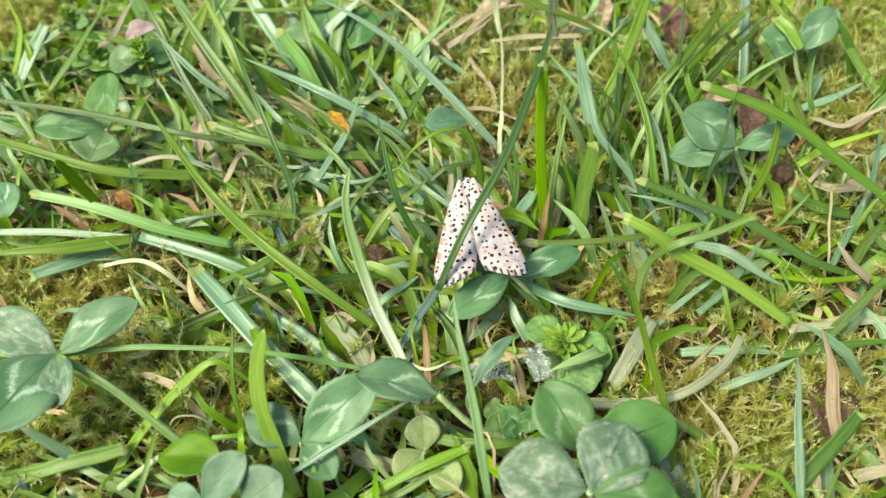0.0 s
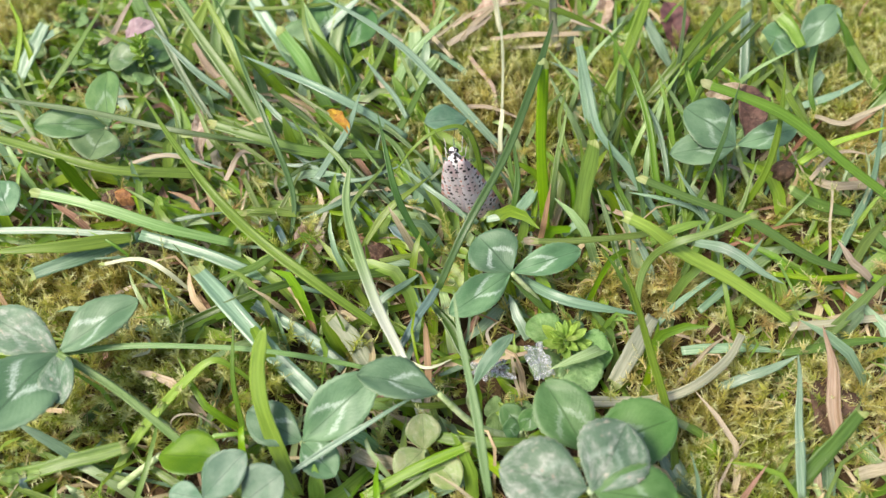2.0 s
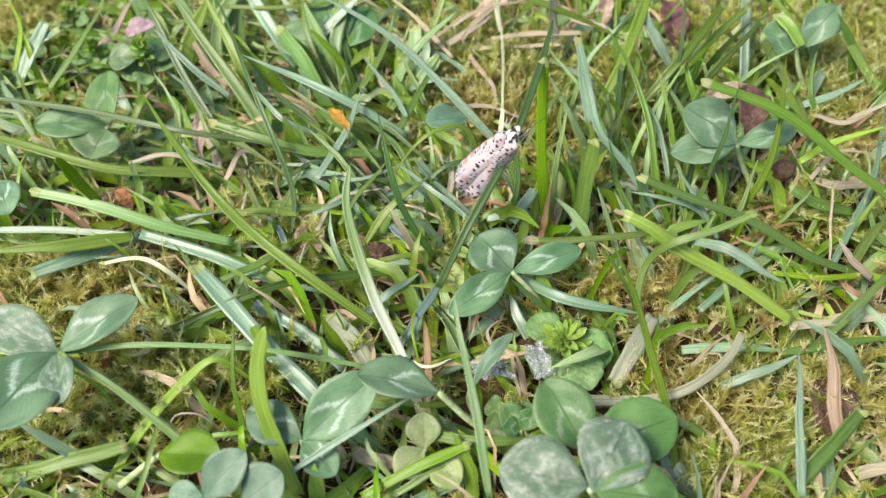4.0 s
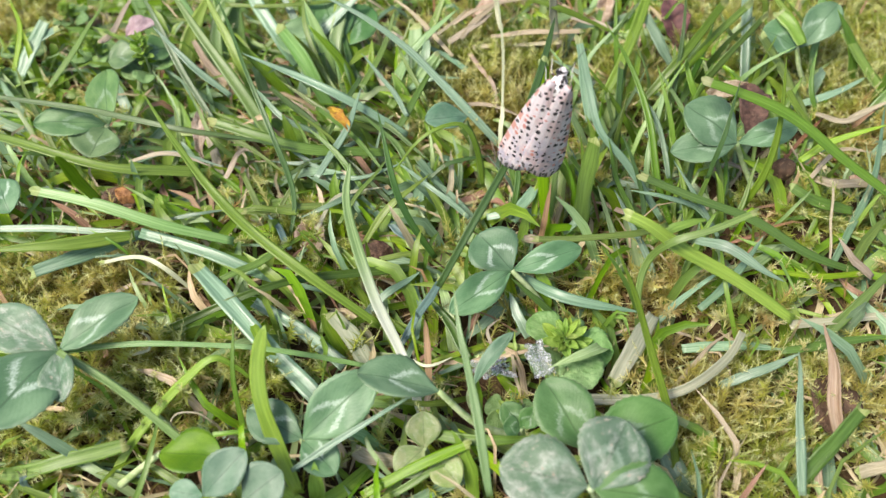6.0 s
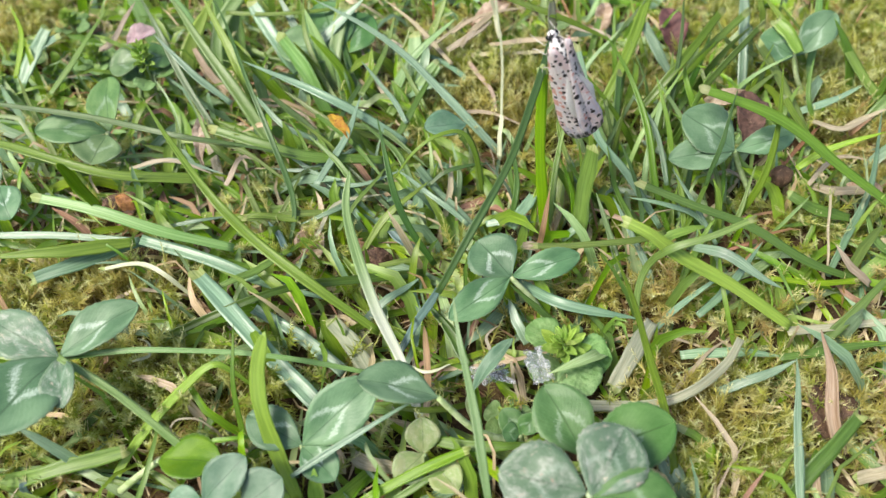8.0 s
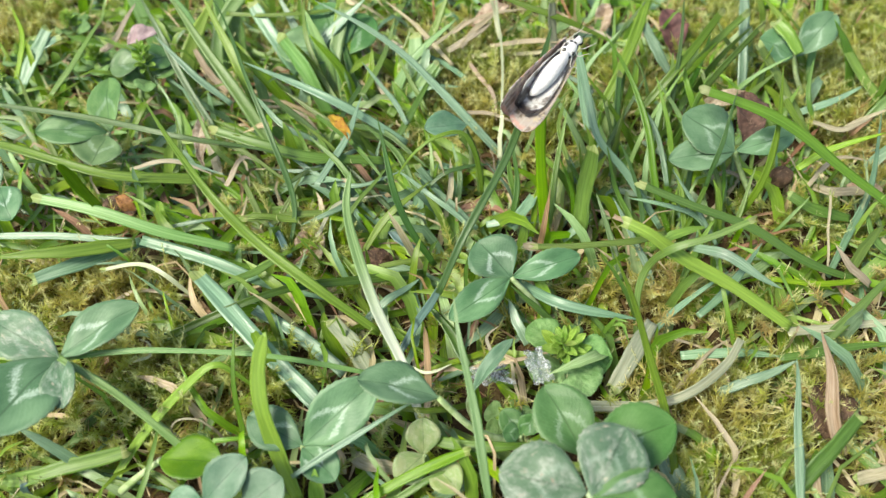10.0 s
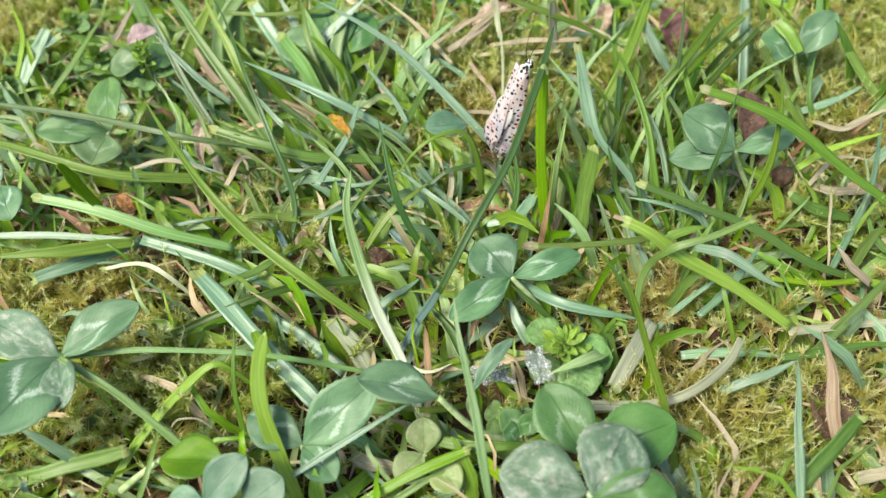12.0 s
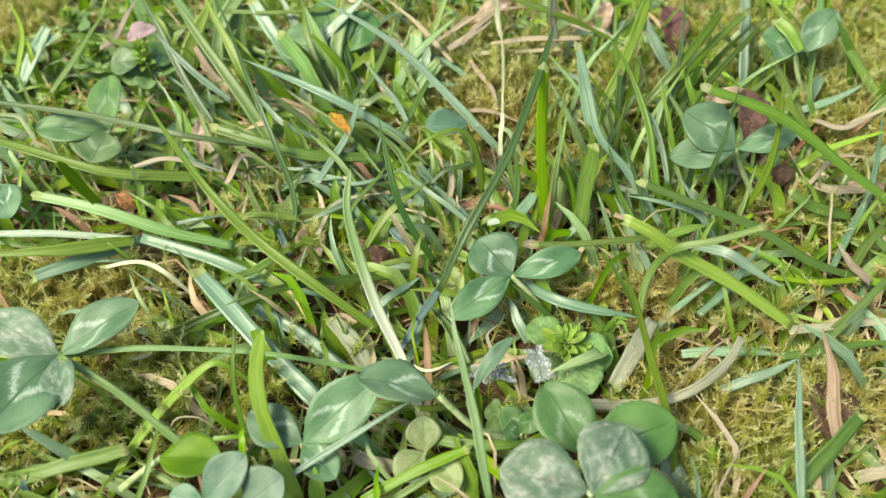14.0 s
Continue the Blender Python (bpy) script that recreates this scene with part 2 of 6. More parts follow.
def soil_material():
    k = Mat("brown_soil_and_litter")
    p = k.obj()
    a, b, c = k.noise(35.0, 5, 0.60, p), k.noise(420.0, 5, 0.7, p), k.noise(1800.0, 3, 0.7, p)
    col = k.mix(k.smooth(a, 0.35, 0.65), (0.035, 0.022, 0.012), (0.085, 0.05, 0.025))
    col = k.mix(k.math("MULTIPLY", k.smooth(b, 0.48, 0.68), 0.7), col, (0.15, 0.105, 0.045))
    col = k.mix(k.math("MULTIPLY", k.smooth(c, 0.6, 0.72), 0.5), col, (0.24, 0.19, 0.10))
    far = k.n("ShaderNodeVectorMath", operation="LENGTH")
    k.put(far.inputs[0], p)
    lawn = k.mix(k.smooth(b, 0.35, 0.65), (0.06, 0.11, 0.018), (0.15, 0.20, 0.04))
    col = k.mix(k.smooth(far.outputs["Value"], 0.20, 0.32), col, lawn)
    k.bump(k.math("ADD", b, k.math("MULTIPLY", c, 0.5)), 0.8, 0.0012)
    return k.finish(col, 0.9, spec=0.2)


MOSS, SOIL = moss_material(), soil_material()


# ---------------------------------------------------------------- builders
def mesh_from(name, verts, faces, uvs=None, mat=None, smooth=True):
    me = bpy.data.meshes.new(name)
    me.from_pydata([tuple(v) for v in verts], [], [tuple(int(i) for i in f) for f in faces])
    if uvs is not None:
        layer = me.uv_layers.new(name="UVMap")
        idx = np.empty(len(me.loops), dtype=np.int32)
        me.loops.foreach_get("vertex_index", idx)
        layer.data.foreach_set("uv", np.asarray(uvs, dtype=np.float32)[idx].ravel())
    if smooth:
        me.polygons.foreach_set("use_smooth", [True] * len(me.polygons))
    if mat:
        me.materials.append(mat)
    me.update()
    return me


def part(name, bm, material, parent, label=""):
    """Links a bmesh or a ready mesh as one object under a thing or a part."""
    if isinstance(bm, bmesh.types.BMesh):
        me = bpy.data.meshes.new(name)
        bm.to_mesh(me)
        bm.free()
        me.polygons.foreach_set("use_smooth", [True] * len(me.polygons))
    else:
        me = bm
    if not me.materials:
        me.materials.append(material)
    ob = new(name, me)
    ob.parent = parent
    return tagged(ob, label)


def spline(points, count):
    """Catmull-Rom through the points, evenly sampled; numpy (count, 3)."""
    p = np.array(points, dtype=float)
    if len(p) == 2:
        p = np.array([p[0], (p[0] + p[1]) / 2, p[1]])
    ext = np.vstack([2 * p[0] - p[1], p, 2 * p[-1] - p[-2]])
    out = []
    for i in range(len(p) - 1):
        a, b, c, d = ext[i:i + 4]
        for t in np.linspace(0, 1, 24, endpoint=False):
            out.append(0.5 * (2 * b + (c - a) * t + (2 * a - 5 * b + 4 * c - d) * t * t + (3 * b - a - 3 * c + d) * t ** 3))
    out.append(p[-1])
    out = np.array(out)
    length = np.concatenate([[0], np.cumsum(np.linalg.norm(np.diff(out, axis=0), axis=1))])
    want = np.linspace(0, length[-1], count)
    return np.stack([np.interp(want, length, out[:, i]) for i in range(3)], 1), length[-1]


def strip(points, width, roll=0.0, fold=0.25, tip="point", count=16, thick=0.11, twist=0.0, base=0.75):
    """A grass blade along the points (millimetres): V-folded, with thickness. Returns verts, faces, uvs."""
    line, length = spline(points, count)
    tan = np.gradient(line, axis=0)
    tan /= np.linalg.norm(tan, axis=1)[:, None] + 1e-9
    up = np.array([0.0, -0.45, 0.9])
    v = np.linspace(0, 1, count)
    if tip == "cut":
        w = np.interp(v, [0, 0.25, 0.7, 1.0], [base, 1.0, 1.0, 0.86])
    elif tip == "blunt":
        w = np.interp(v, [0, 0.3, 0.72, 0.9, 0.97, 1.0], [base, 1.0, 0.95, 0.72, 0.4, 0.05])
    elif tip == "stalk":
        w = np.interp(v, [0, 1.0], [1.0, 0.8])
    else:
        w = np.interp(v, [0, 0.25, 0.5, 0.75, 0.92, 1.0], [base, 1.0, 0.9, 0.62, 0.28, 0.03])
    cross = np.array([-1, -0.55, 0.0, 0.55, 1])
    wave = width * 7.3 + length * 1.9
    w = w * (1 + 0.06 * np.sin(v * 9 + wave) + 0.03 * np.sin(v * 23 + wave * 2))
    line = line + np.stack([np.sin(v * 7 + wave), np.cos(v * 6 + wave * 1.3), np.sin(v * 8 + wave * 0.7)], 1) * 0.12 * np.sin(v * math.pi)[:, None]
    twist = twist + 22 * math.sin(wave * 3.1)
    verts, uvs = [], []
    for side in (0, 1):
        for i in range(count):
            n = up - tan[i] * (up @ tan[i])
            n /= np.linalg.norm(n) + 1e-9
            s = np.cross(tan[i], n)
            a = radians(roll + twist * v[i])
            s, n = s * math.cos(a) + n * math.sin(a), n * math.cos(a) - s * math.sin(a)
            h = width / 2 * w[i]
            for c in cross:
                off = fold * h * (abs(c) - 0.4) - side * thick
                wob = 0.0 if tip != "cut" or i < count - 1 else 0.35 * math.sin(c * 9 + width * 5)
                verts.append((line[i] + s * c * h + n * off + tan[i] * wob) * MM)
                uvs.append((c, v[i]))
    m = len(cross)
    faces, low = [], count * m
    for i in range(count - 1):
        for j in range(m - 1):
            a, b, c, d = i * m + j, i * m + j + 1, (i + 1) * m + j + 1, (i + 1) * m + j
            faces += [(a, b, c, d), (low + d, low + c, low + b, low + a)]
        faces += [(i * m, (i + 1) * m, low + (i + 1) * m, low + i * m), (i * m + m - 1, low + i * m + m - 1, low + (i + 1) * m + m - 1, (i + 1) * m + m - 1)]
    for j in range(m - 1):
        e = (count - 1) * m
        faces += [(j, low + j, low + j + 1, j + 1), (e + j, e + j + 1, low + e + j + 1, low + e + j)]
    return np.array(verts), faces, uvs


TIP_MAT = grass_material("dry_cut_tip", (0.22, 0.30, 0.07), (0.37, 0.43, 0.16), 0.3, 0.6, dry=0.3)
BLADES = {}


def blade(points, width, kind="G", tip="point", roll=0.0, fold=0.25, twist=0.0, label="", key="", tuft=None):
    """One grass blade or stalk through a few places in millimetres, base first."""
    base = np.array(points[0], dtype=float)
    local = [np.array(p, dtype=float) - base for p in points]
    verts, faces, uvs = strip(local, width, roll, fold, tip, 14 + 3 * len(points), twist=twist)
    me = mesh_from("blade", verts, faces, uvs, GRASS[kind])
    if tuft:
        ob = part("blade", me, None, tuft)
        ob.location = Vector(base * MM) - tuft.location
    else:
        ob = tagged(new("grass_stalk" if kind == "P" else "straw", me), label or "dry straw blade lying in grass", "straw" if kind != "P" else "grass", "straw in the lawn" if kind != "P" else "")
        ob.location = base * MM
    if tip == "cut":
        rows, cols = 14 + 3 * len(points), 5
        lengths = np.linalg.norm(np.diff(verts[2:rows * cols:cols], axis=0), axis=1)
        take = max(2, int(round(0.5 * MM / max(lengths[-1], 1e-6))) + 1)
        pick = [layer * rows * cols + (rows - take + i) * cols + j for layer in (0, 1) for i in range(take) for j in range(cols)]
        tv = verts[pick].reshape(2, take, cols, 3)
        mid = tv.mean(axis=(0, 2), keepdims=True)
        tv = mid + (tv - mid) * 1.03
        out = (tv[:, -1] - tv[:, -2]) * 0.12
        tv[:, -1] += out + 0.12 * MM * np.random.RandomState(len(bpy.data.objects)).uniform(-1, 1, (1, cols, 1)) * out / (np.linalg.norm(out, axis=-1, keepdims=True) + 1e-9)
        tv[0] += (tv[0] - tv[1]) * 0.35
        tf, low = [], take * cols
        for i in range(take - 1):
            for j in range(cols - 1):
                q = (i * cols + j, i * cols + j + 1, (i + 1) * cols + j + 1, (i + 1) * cols + j)
                tf += [q, tuple(low + k for k in reversed(q))]
        e = (take - 1) * cols
        tf += [(e + j, e + j + 1, low + e + j + 1, low + e + j) for j in range(cols - 1)]
        part("cut_tip", mesh_from("cut_tip", tv.reshape(-1, 3), tf, [uvs[k] for k in pick], TIP_MAT), None, ob, "dry frayed pale cut end")
    if key:
        BLADES[key] = ob
    return ob


def grass_tuft(foot, label):
    """The foot of a tuft, whose blades are its parts."""
    ob = new("grass_tuft")
    ob.location = Vector(foot) * MM
    return tagged(ob, label, "grass", "tufts of the lawn")


def tube(points, radius, rings=18, sides=7, taper=1.0):
    """A round stalk through places in millimetres. Returns verts, faces, uvs."""
    line, _ = spline(points, rings)
    tan = np.gradient(line, axis=0)
    tan /= np.linalg.norm(tan, axis=1)[:, None] + 1e-9
    verts, uvs, faces = [], [], []
    for i in range(rings):
        ref = np.array([0.31, 0.2, 0.93])
        a = np.cross(tan[i], ref)
        a /= np.linalg.norm(a) + 1e-9
        b = np.cross(tan[i], a)
        r = radius * (1 + (taper - 1) * i / (rings - 1))
        for j in range(sides):
            g = 2 * math.pi * j / sides
            verts.append((line[i] + (a * math.cos(g) + b * math.sin(g)) * r) * MM)
            uvs.append((j / sides, i / rings))
    for i in range(rings - 1):
        for j in range(sides):
            k = (j + 1) % sides
            faces.append((i * sides + j, i * sides + k, (i + 1) * sides + k, (i + 1) * sides + j))
    faces.append(tuple(range(sides - 1, -1, -1)))
    faces.append(tuple((rings - 1) * sides + j for j in range(sides)))
    return np.array(verts), faces, uvs


def blob(cx, cy, cz, rx, ry, rz, rough=0.0):
    """A rounded body piece, slightly uneven. Millimetres."""
    bm = bmesh.new()
    bmesh.ops.create_icosphere(bm, subdivisions=3, radius=1.0)
    for w in bm.verts:
        g = 1 + rough * noise.noise(w.co * 4.0)
        w.co = Vector((cx + w.co.x * rx * g, cy + w.co.y * ry * g, cz + w.co.z * rz * g)) * MM
    return bm


def leaflet_mesh(base, tip, width, fold=0.25, roll=0.0, curl=0.08, notch=0.03, wide_at=0.54):
    """A clover leaflet from base to tip (millimetres), folded along its midrib, with fine teeth."""
    b, t = np.array(base, dtype=float), np.array(tip, dtype=float)
    axis = t - b
    length = np.linalg.norm(axis)
    axis /= length
    up = np.array([0.0, -0.35, 0.94])
    n = up - axis * (up @ axis)
    n /= np.linalg.norm(n)
    s = np.cross(axis, n)
    a = radians(roll)
    s, n = s * math.cos(a) + n * math.sin(a), n * math.cos(a) - s * math.sin(a)
    rows, cols = 25, 11
    verts, uvs, faces = [], [], []
    power = math.log(0.5) / math.log(wide_at)
    for side in (0, 1):
        for i in range(rows):
            v = i / (rows - 1)
            half = width / 2 * max(0.03, math.sin(math.pi * min(1, v ** power)) ** (0.8 if v < wide_at else 0.62) if 0 < v < 1 else 0.03)
            if i % 2 and 0.15 < v < 0.97:
                half *= 1.045
            for j in range(cols):
                u = -1 + 2 * j / (cols - 1)
                y = length * v - notch * length * (v ** 6) * (1 - min(1, abs(u) * 1.4)) + notch * 0.6 * length * (v ** 4) * abs(u) * (1 - v) * 4
                z = fold * abs(u) * half - fold * 0.4 * half + curl * length * math.sin(math.pi * v) + 0.05 * length * math.sin(v * 11 + u * 3 + width) * 0.25 - side * 0.13
                verts.append((b + axis * y + s * u * half + n * z) * MM)
                uvs.append((u, v))
    low = rows * cols
    for i in range(rows - 1):
        for j in range(cols - 1):
            p, q, r, o = i * cols + j, i * cols + j + 1, (i + 1) * cols + j + 1, (i + 1) * cols + j
            faces += [(p, q, r, o), (low + o, low + r, low + q, low + p)]
        faces += [(i * cols, (i + 1) * cols, low + (i + 1) * cols, low + i * cols), (i * cols + cols - 1, low + i * cols + cols - 1, low + (i + 1) * cols + cols - 1, (i + 1) * cols + cols - 1)]
    return verts, faces, uvs


def clover(leaflets, stalk, kind="C", label="", name="clover_leaf", red=False, thick=0.55):
    """One clover leaf: leaflets as (base, tip, width, fold, roll[, kind]) and its stalk's places, in millimetres."""
    ob = new(name)
    foot = Vector(stalk[0]) * MM
    ob.location = foot
    off = np.array(stalk[0], dtype=float)
    for spec in leaflets:
        b, t, w, fold, roll = spec[:5]
        verts, faces, uvs = leaflet_mesh(np.array(b) - off, np.array(t) - off, w, fold, roll)
        part("leaflet", mesh_from("leaflet", verts, faces, uvs, CLOVER[spec[5] if len(spec) > 5 else kind]), None, ob)
    if len(stalk) > 1:
        verts, faces, uvs = tube([np.array(p) - off for p in stalk], thick, taper=0.75)
        part("stalk", mesh_from("stalk", verts, faces, uvs, STALK_RED if red else STALK), None, ob)
    return tagged(ob, label, "clover", "clover in the lawn")


# ---------------------------------------------------------------- ground
def mossiness(x, y):
    """Where moss shows between the grass: open cushions near the front edges, and further back."""
    m = 0.0
    for cx, cy, rx, ry in MOSSY:
        d = ((x - cx) / rx) ** 2 + ((y - cy) / ry) ** 2
        m = max(m, math.exp(-d * d * 0.8))
    return m


MOSSY = [(-57, -11, 17, 6), (-39, -28, 12, 7), (-54, -35, 9, 5), (41, -33, 13, 10), (38, -42, 9, 4), (56, -28, 7, 6), (63, 3, 7, 4), (81, 36, 11, 23), (62, 59, 11, 13), (8, 40, 16, 18), (36, -11, 6, 5), (49, -15, 5, 3), (93, 59, 7, 13), (17, 25, 6, 6), (-90, 59, 7, 11), (-21, -2, 5, 4), (25, -11, 4, 3), (38, 40, 6, 9), (-28, -29, 5, 4), (23, 13, 4, 4)]


def height(x, y):
    """The uneven ground, millimetres in, millimetres out."""
    return 1.6 * noise.noise((x * 0.035, y * 0.035, 0.3)) + 0.7 * noise.noise((x * 0.12, y * 0.12, 1.7)) - 1.2 + 2.2 * mossiness(x, y)


def ground():
    xs = np.concatenate([[-60000, -8000, -1500, -500], np.arange(-210, 211, 3.0), [500, 1500, 8000, 60000]])
    verts = [(x * MM, y * MM, height(x, y) * MM if max(abs(x), abs(y)) < 400 else -0.001) for y in xs for x in xs]
    n = len(xs)
    faces = [(j * n + i, j * n + i + 1, (j + 1) * n + i + 1, (j + 1) * n + i) for j in range(n - 1) for i in range(n - 1)]
    tagged(new("ground", mesh_from("ground", verts, faces, None, SOIL)), "dark brown soil and litter under the lawn", "ground", kind="structure")


ground()


def joined(name, pieces, mats, label, category):
    """Many small pieces (verts, faces, uvs, material index) as one object of stuff."""
    vs, fs, us, ms, at = [], [], [], [], 0
    for verts, faces, uvs, mi in pieces:
        vs.append(np.asarray(verts)), us.append(np.asarray(uvs))
        fs += [tuple(i + at for i in f) for f in faces]
        ms += [mi] * len(faces)
        at += len(verts)
    me = mesh_from(name, np.vstack(vs).tolist(), fs, np.vstack(us), None)
    for m in mats:
        me.materials.append(m)
    me.polygons.foreach_set("material_index", ms)
    return tagged(new(name, me), label, category, kind="stuff")


def lean_strip(points, width, roll, rows=6):
    """A light blade for the undergrowth: a folded ribbon, three places across."""
    line, _ = spline(points, rows)
    tan = np.gradient(line, axis=0)
    tan /= np.linalg.norm(tan, axis=1)[:, None] + 1e-9
    up = np.array([0.0, -0.45, 0.9])
    verts, uvs, faces = [], [], []
    for i in range(rows):
        v = i / (rows - 1)
        n = up - tan[i] * (up @ tan[i])
        n /= np.linalg.norm(n) + 1e-9
        s = np.cross(tan[i], n)
        s, n = s * math.cos(roll) + n * math.sin(roll), n * math.cos(roll) - s * math.sin(roll)
        h = width / 2 * (1.0 if v < 0.6 else max(0.06, 1 - ((v - 0.6) / 0.4) ** 2))
        for c in (-1, 0, 1):
            verts.append((line[i] + s * c * h + n * (abs(c) * 0.3 - 0.15) * h) * MM)
            uvs.append((c, v))
    for i in range(rows - 1):
        for j in range(2):
            faces.append((i * 3 + j, i * 3 + j + 1, (i + 1) * 3 + j + 1, (i + 1) * 3 + j))
    return verts, faces, uvs


def undergrowth():
    rng = random.Random(5)
    pieces = []
    while len(pieces) < 5200:
        x, y = rng.uniform(-130, 130), rng.uniform(-62, 150)
        if abs(x) > 62 + (y + 60) * 0.5:
            continue
        if rng.random() < 1.05 * mossiness(x, y):
            continue
        if y < -24 and abs(x) < 34 and rng.random() < 0.5:
            continue
        lie = radians(148 if x < -10 else 148 - (x + 10) * 1.6 if x < 35 else 70)
        g = lie + rng.gauss(0, 0.75) + (math.pi if rng.random() < 0.18 else 0)
        flat = rng.random()
        length = rng.uniform(9, 30)
        top = rng.uniform(0.8, 5.5) if flat < 0.72 else rng.uniform(5, 13)
        reach = math.sqrt(max(4, length ** 2 - top ** 2)) * (0.9 if flat < 0.72 else 0.6)
        z = height(x, y)
        dx, dy = math.cos(g) * reach, math.sin(g) * reach
        bow = rng.uniform(-0.2, 0.2)
        pts = [(x, y, z), (x + dx * 0.5 - dy * bow, y + dy * 0.5 + dx * bow, z + top * 0.8), (x + dx, y + dy, z + top * rng.uniform(0.5, 1.1))]
        pick = rng.random()
        mi = 0 if pick < 0.36 else 1 if pick < 0.58 else 2 if pick < 0.68 else 3 if pick < 0.80 else 4 if pick < 0.93 else 5
        width = rng.choice((0.5, 0.7, 0.9, 1.2, 1.6, 2.0)) * (1.0 if mi < 4 else 0.6)
        pieces.append((*lean_strip(pts, width, rng.uniform(-0.7, 0.7)), mi))
    joined("undergrowth", pieces, UNDER, "matted green and straw-coloured grass under the blades", "grass")


def moss():
    rng = random.Random(8)
    nrng = np.random.RandomState(3)
    base_leaf = np.array([(-0.05, 0, 0), (0.05, 0, 0), (0.105, 0.4, 0.10), (-0.105, 0.4, 0.10), (0, 1.4, -0.28)])
    leaf_faces = [(0, 1, 2, 3), (3, 2, 4)]
    shoots = []
    for s in range(9):
        vs, fs = [], []
        n = 62
        bow = nrng.uniform(0.5, 2.4)
        for i in range(n):
            f = i / (n - 1)
            g = i * 2.4 + nrng.uniform(-0.35, 0.35)
            tilt = radians(nrng.uniform(20, 65) + 22 * f)
            size = (0.75 + 0.5 * math.sin(math.pi * min(1, f * 1.15)) - 0.35 * f) * nrng.uniform(0.8, 1.25)
            p = base_leaf * size
            p = p @ np.array([[1, 0, 0], [0, math.cos(tilt), math.sin(tilt)], [0, -math.sin(tilt), math.cos(tilt)]])
            c, sn = math.cos(g), math.sin(g)
            p = p @ np.array([[c, sn, 0], [-sn, c, 0], [0, 0, 1]])
            p[:, 1] += bow * f * f
            p[:, 2] += f * 6.4
            k = len(vs)
            vs += [(*q, f) for q in p.tolist()]
            fs += [tuple(a + k for a in face) for face in leaf_faces]
        shoots.append((np.array(vs), fs))
    pieces = []
    while len(pieces) < 7400:
        x, y = rng.uniform(-130, 130), rng.uniform(-62, 150)
        if abs(x) > 62 + (y + 60) * 0.5:
            continue
        if rng.random() > 0.09 + mossiness(x, y):
            continue
        vs, fs = shoots[rng.randrange(9)]
        lean, way, spin = radians(rng.uniform(20, 85)), rng.uniform(0, 6.28), rng.uniform(0, 6.28)
        rot = np.array((Matrix.Rotation(way, 3, "Z") @ Matrix.Rotation(lean, 3, "X") @ Matrix.Rotation(spin, 3, "Z")))
        p = vs[:, :3] * rng.uniform(0.6, 1.3) @ rot.T + np.array([x, y, height(x, y) + rng.uniform(-0.8, 2.6)])
        pieces.append((p * MM, fs, np.stack([np.full(len(p), rng.random()), vs[:, 3]], 1), 0))
    joined("moss", pieces, [MOSS], "springy yellow-green feathery moss between the grass", "moss")


def litter():
    """Loose dry threads and crumbs lying on the moss and between the blades."""
    rng = random.Random(21)
    pieces = []
    while len(pieces) < 1900:
        x, y = rng.uniform(-120, 120), rng.uniform(-60, 130)
        if abs(x) > 60 + (y + 60) * 0.5:
            continue
        g, length = rng.uniform(0, 2 * math.pi), rng.uniform(2, 11)
        z = height(x, y) + rng.uniform(0.3, 2.4)
        dx, dy, bow = math.cos(g) * length, math.sin(g) * length, rng.uniform(-0.4, 0.4)
        pts = [(x, y, z), (x + dx * 0.5 - dy * bow, y + dy * 0.5 + dx * bow, z + rng.uniform(-0.4, 1.6)), (x + dx, y + dy, z + rng.uniform(-0.6, 0.8))]
        pieces.append((*lean_strip(pts, rng.choice((0.22, 0.3, 0.45, 0.9)), rng.uniform(-1, 1)), 0 if rng.random() < 0.62 else 1))
    joined("litter", pieces, UNDER[4:6], "dry straw threads and brown crumbs lying loose", "litter")


def lawn_around():
    """The same lawn going on outside, in turned patches."""
    rng = random.Random(33)
    patch = []
    for i in range(260):
        r, a = 32 * math.sqrt(rng.random()), rng.uniform(0, 6.28)
        x, y, g, rise, reach = r * math.cos(a), r * math.sin(a), rng.uniform(0, 6.28), rng.uniform(3, 18), rng.uniform(8, 24)
        dx, dy = math.cos(g) * reach, math.sin(g) * reach
        patch.append((*lean_strip([(x, y, -1.5), (x + dx * 0.5, y + dy * 0.5, rise * 0.8), (x + dx, y + dy, rise * rng.uniform(0.6, 1.1))], rng.uniform(0.8, 2.2), rng.uniform(-0.7, 0.7), 5), rng.choice((0, 0, 0, 1, 1, 2, 2, 3, 4))))
    pieces = []
    for i in range(-7, 8):
        for j in range(-7, 8):
            x, y = i * 44 + (22 if j % 2 else 0) + rng.uniform(-6, 6), j * 40 + rng.uniform(-6, 6)
            if math.hypot(x, y) > 310 or (-100 < y < 175 and abs(x) < 62 + max(0, y + 60) * 0.5 + 50):
                continue
            turn = np.array(Matrix.Rotation(rng.uniform(0, 6.28), 3, "Z"))
            pieces += [(np.asarray(v) @ turn.T + np.array([x * MM, y * MM, 0]), f, u, m) for v, f, u, m in patch]
    joined("lawn", pieces, UNDER, "mown green lawn going on around the spot", "grass")


undergrowth()
moss()
litter()
lawn_around()


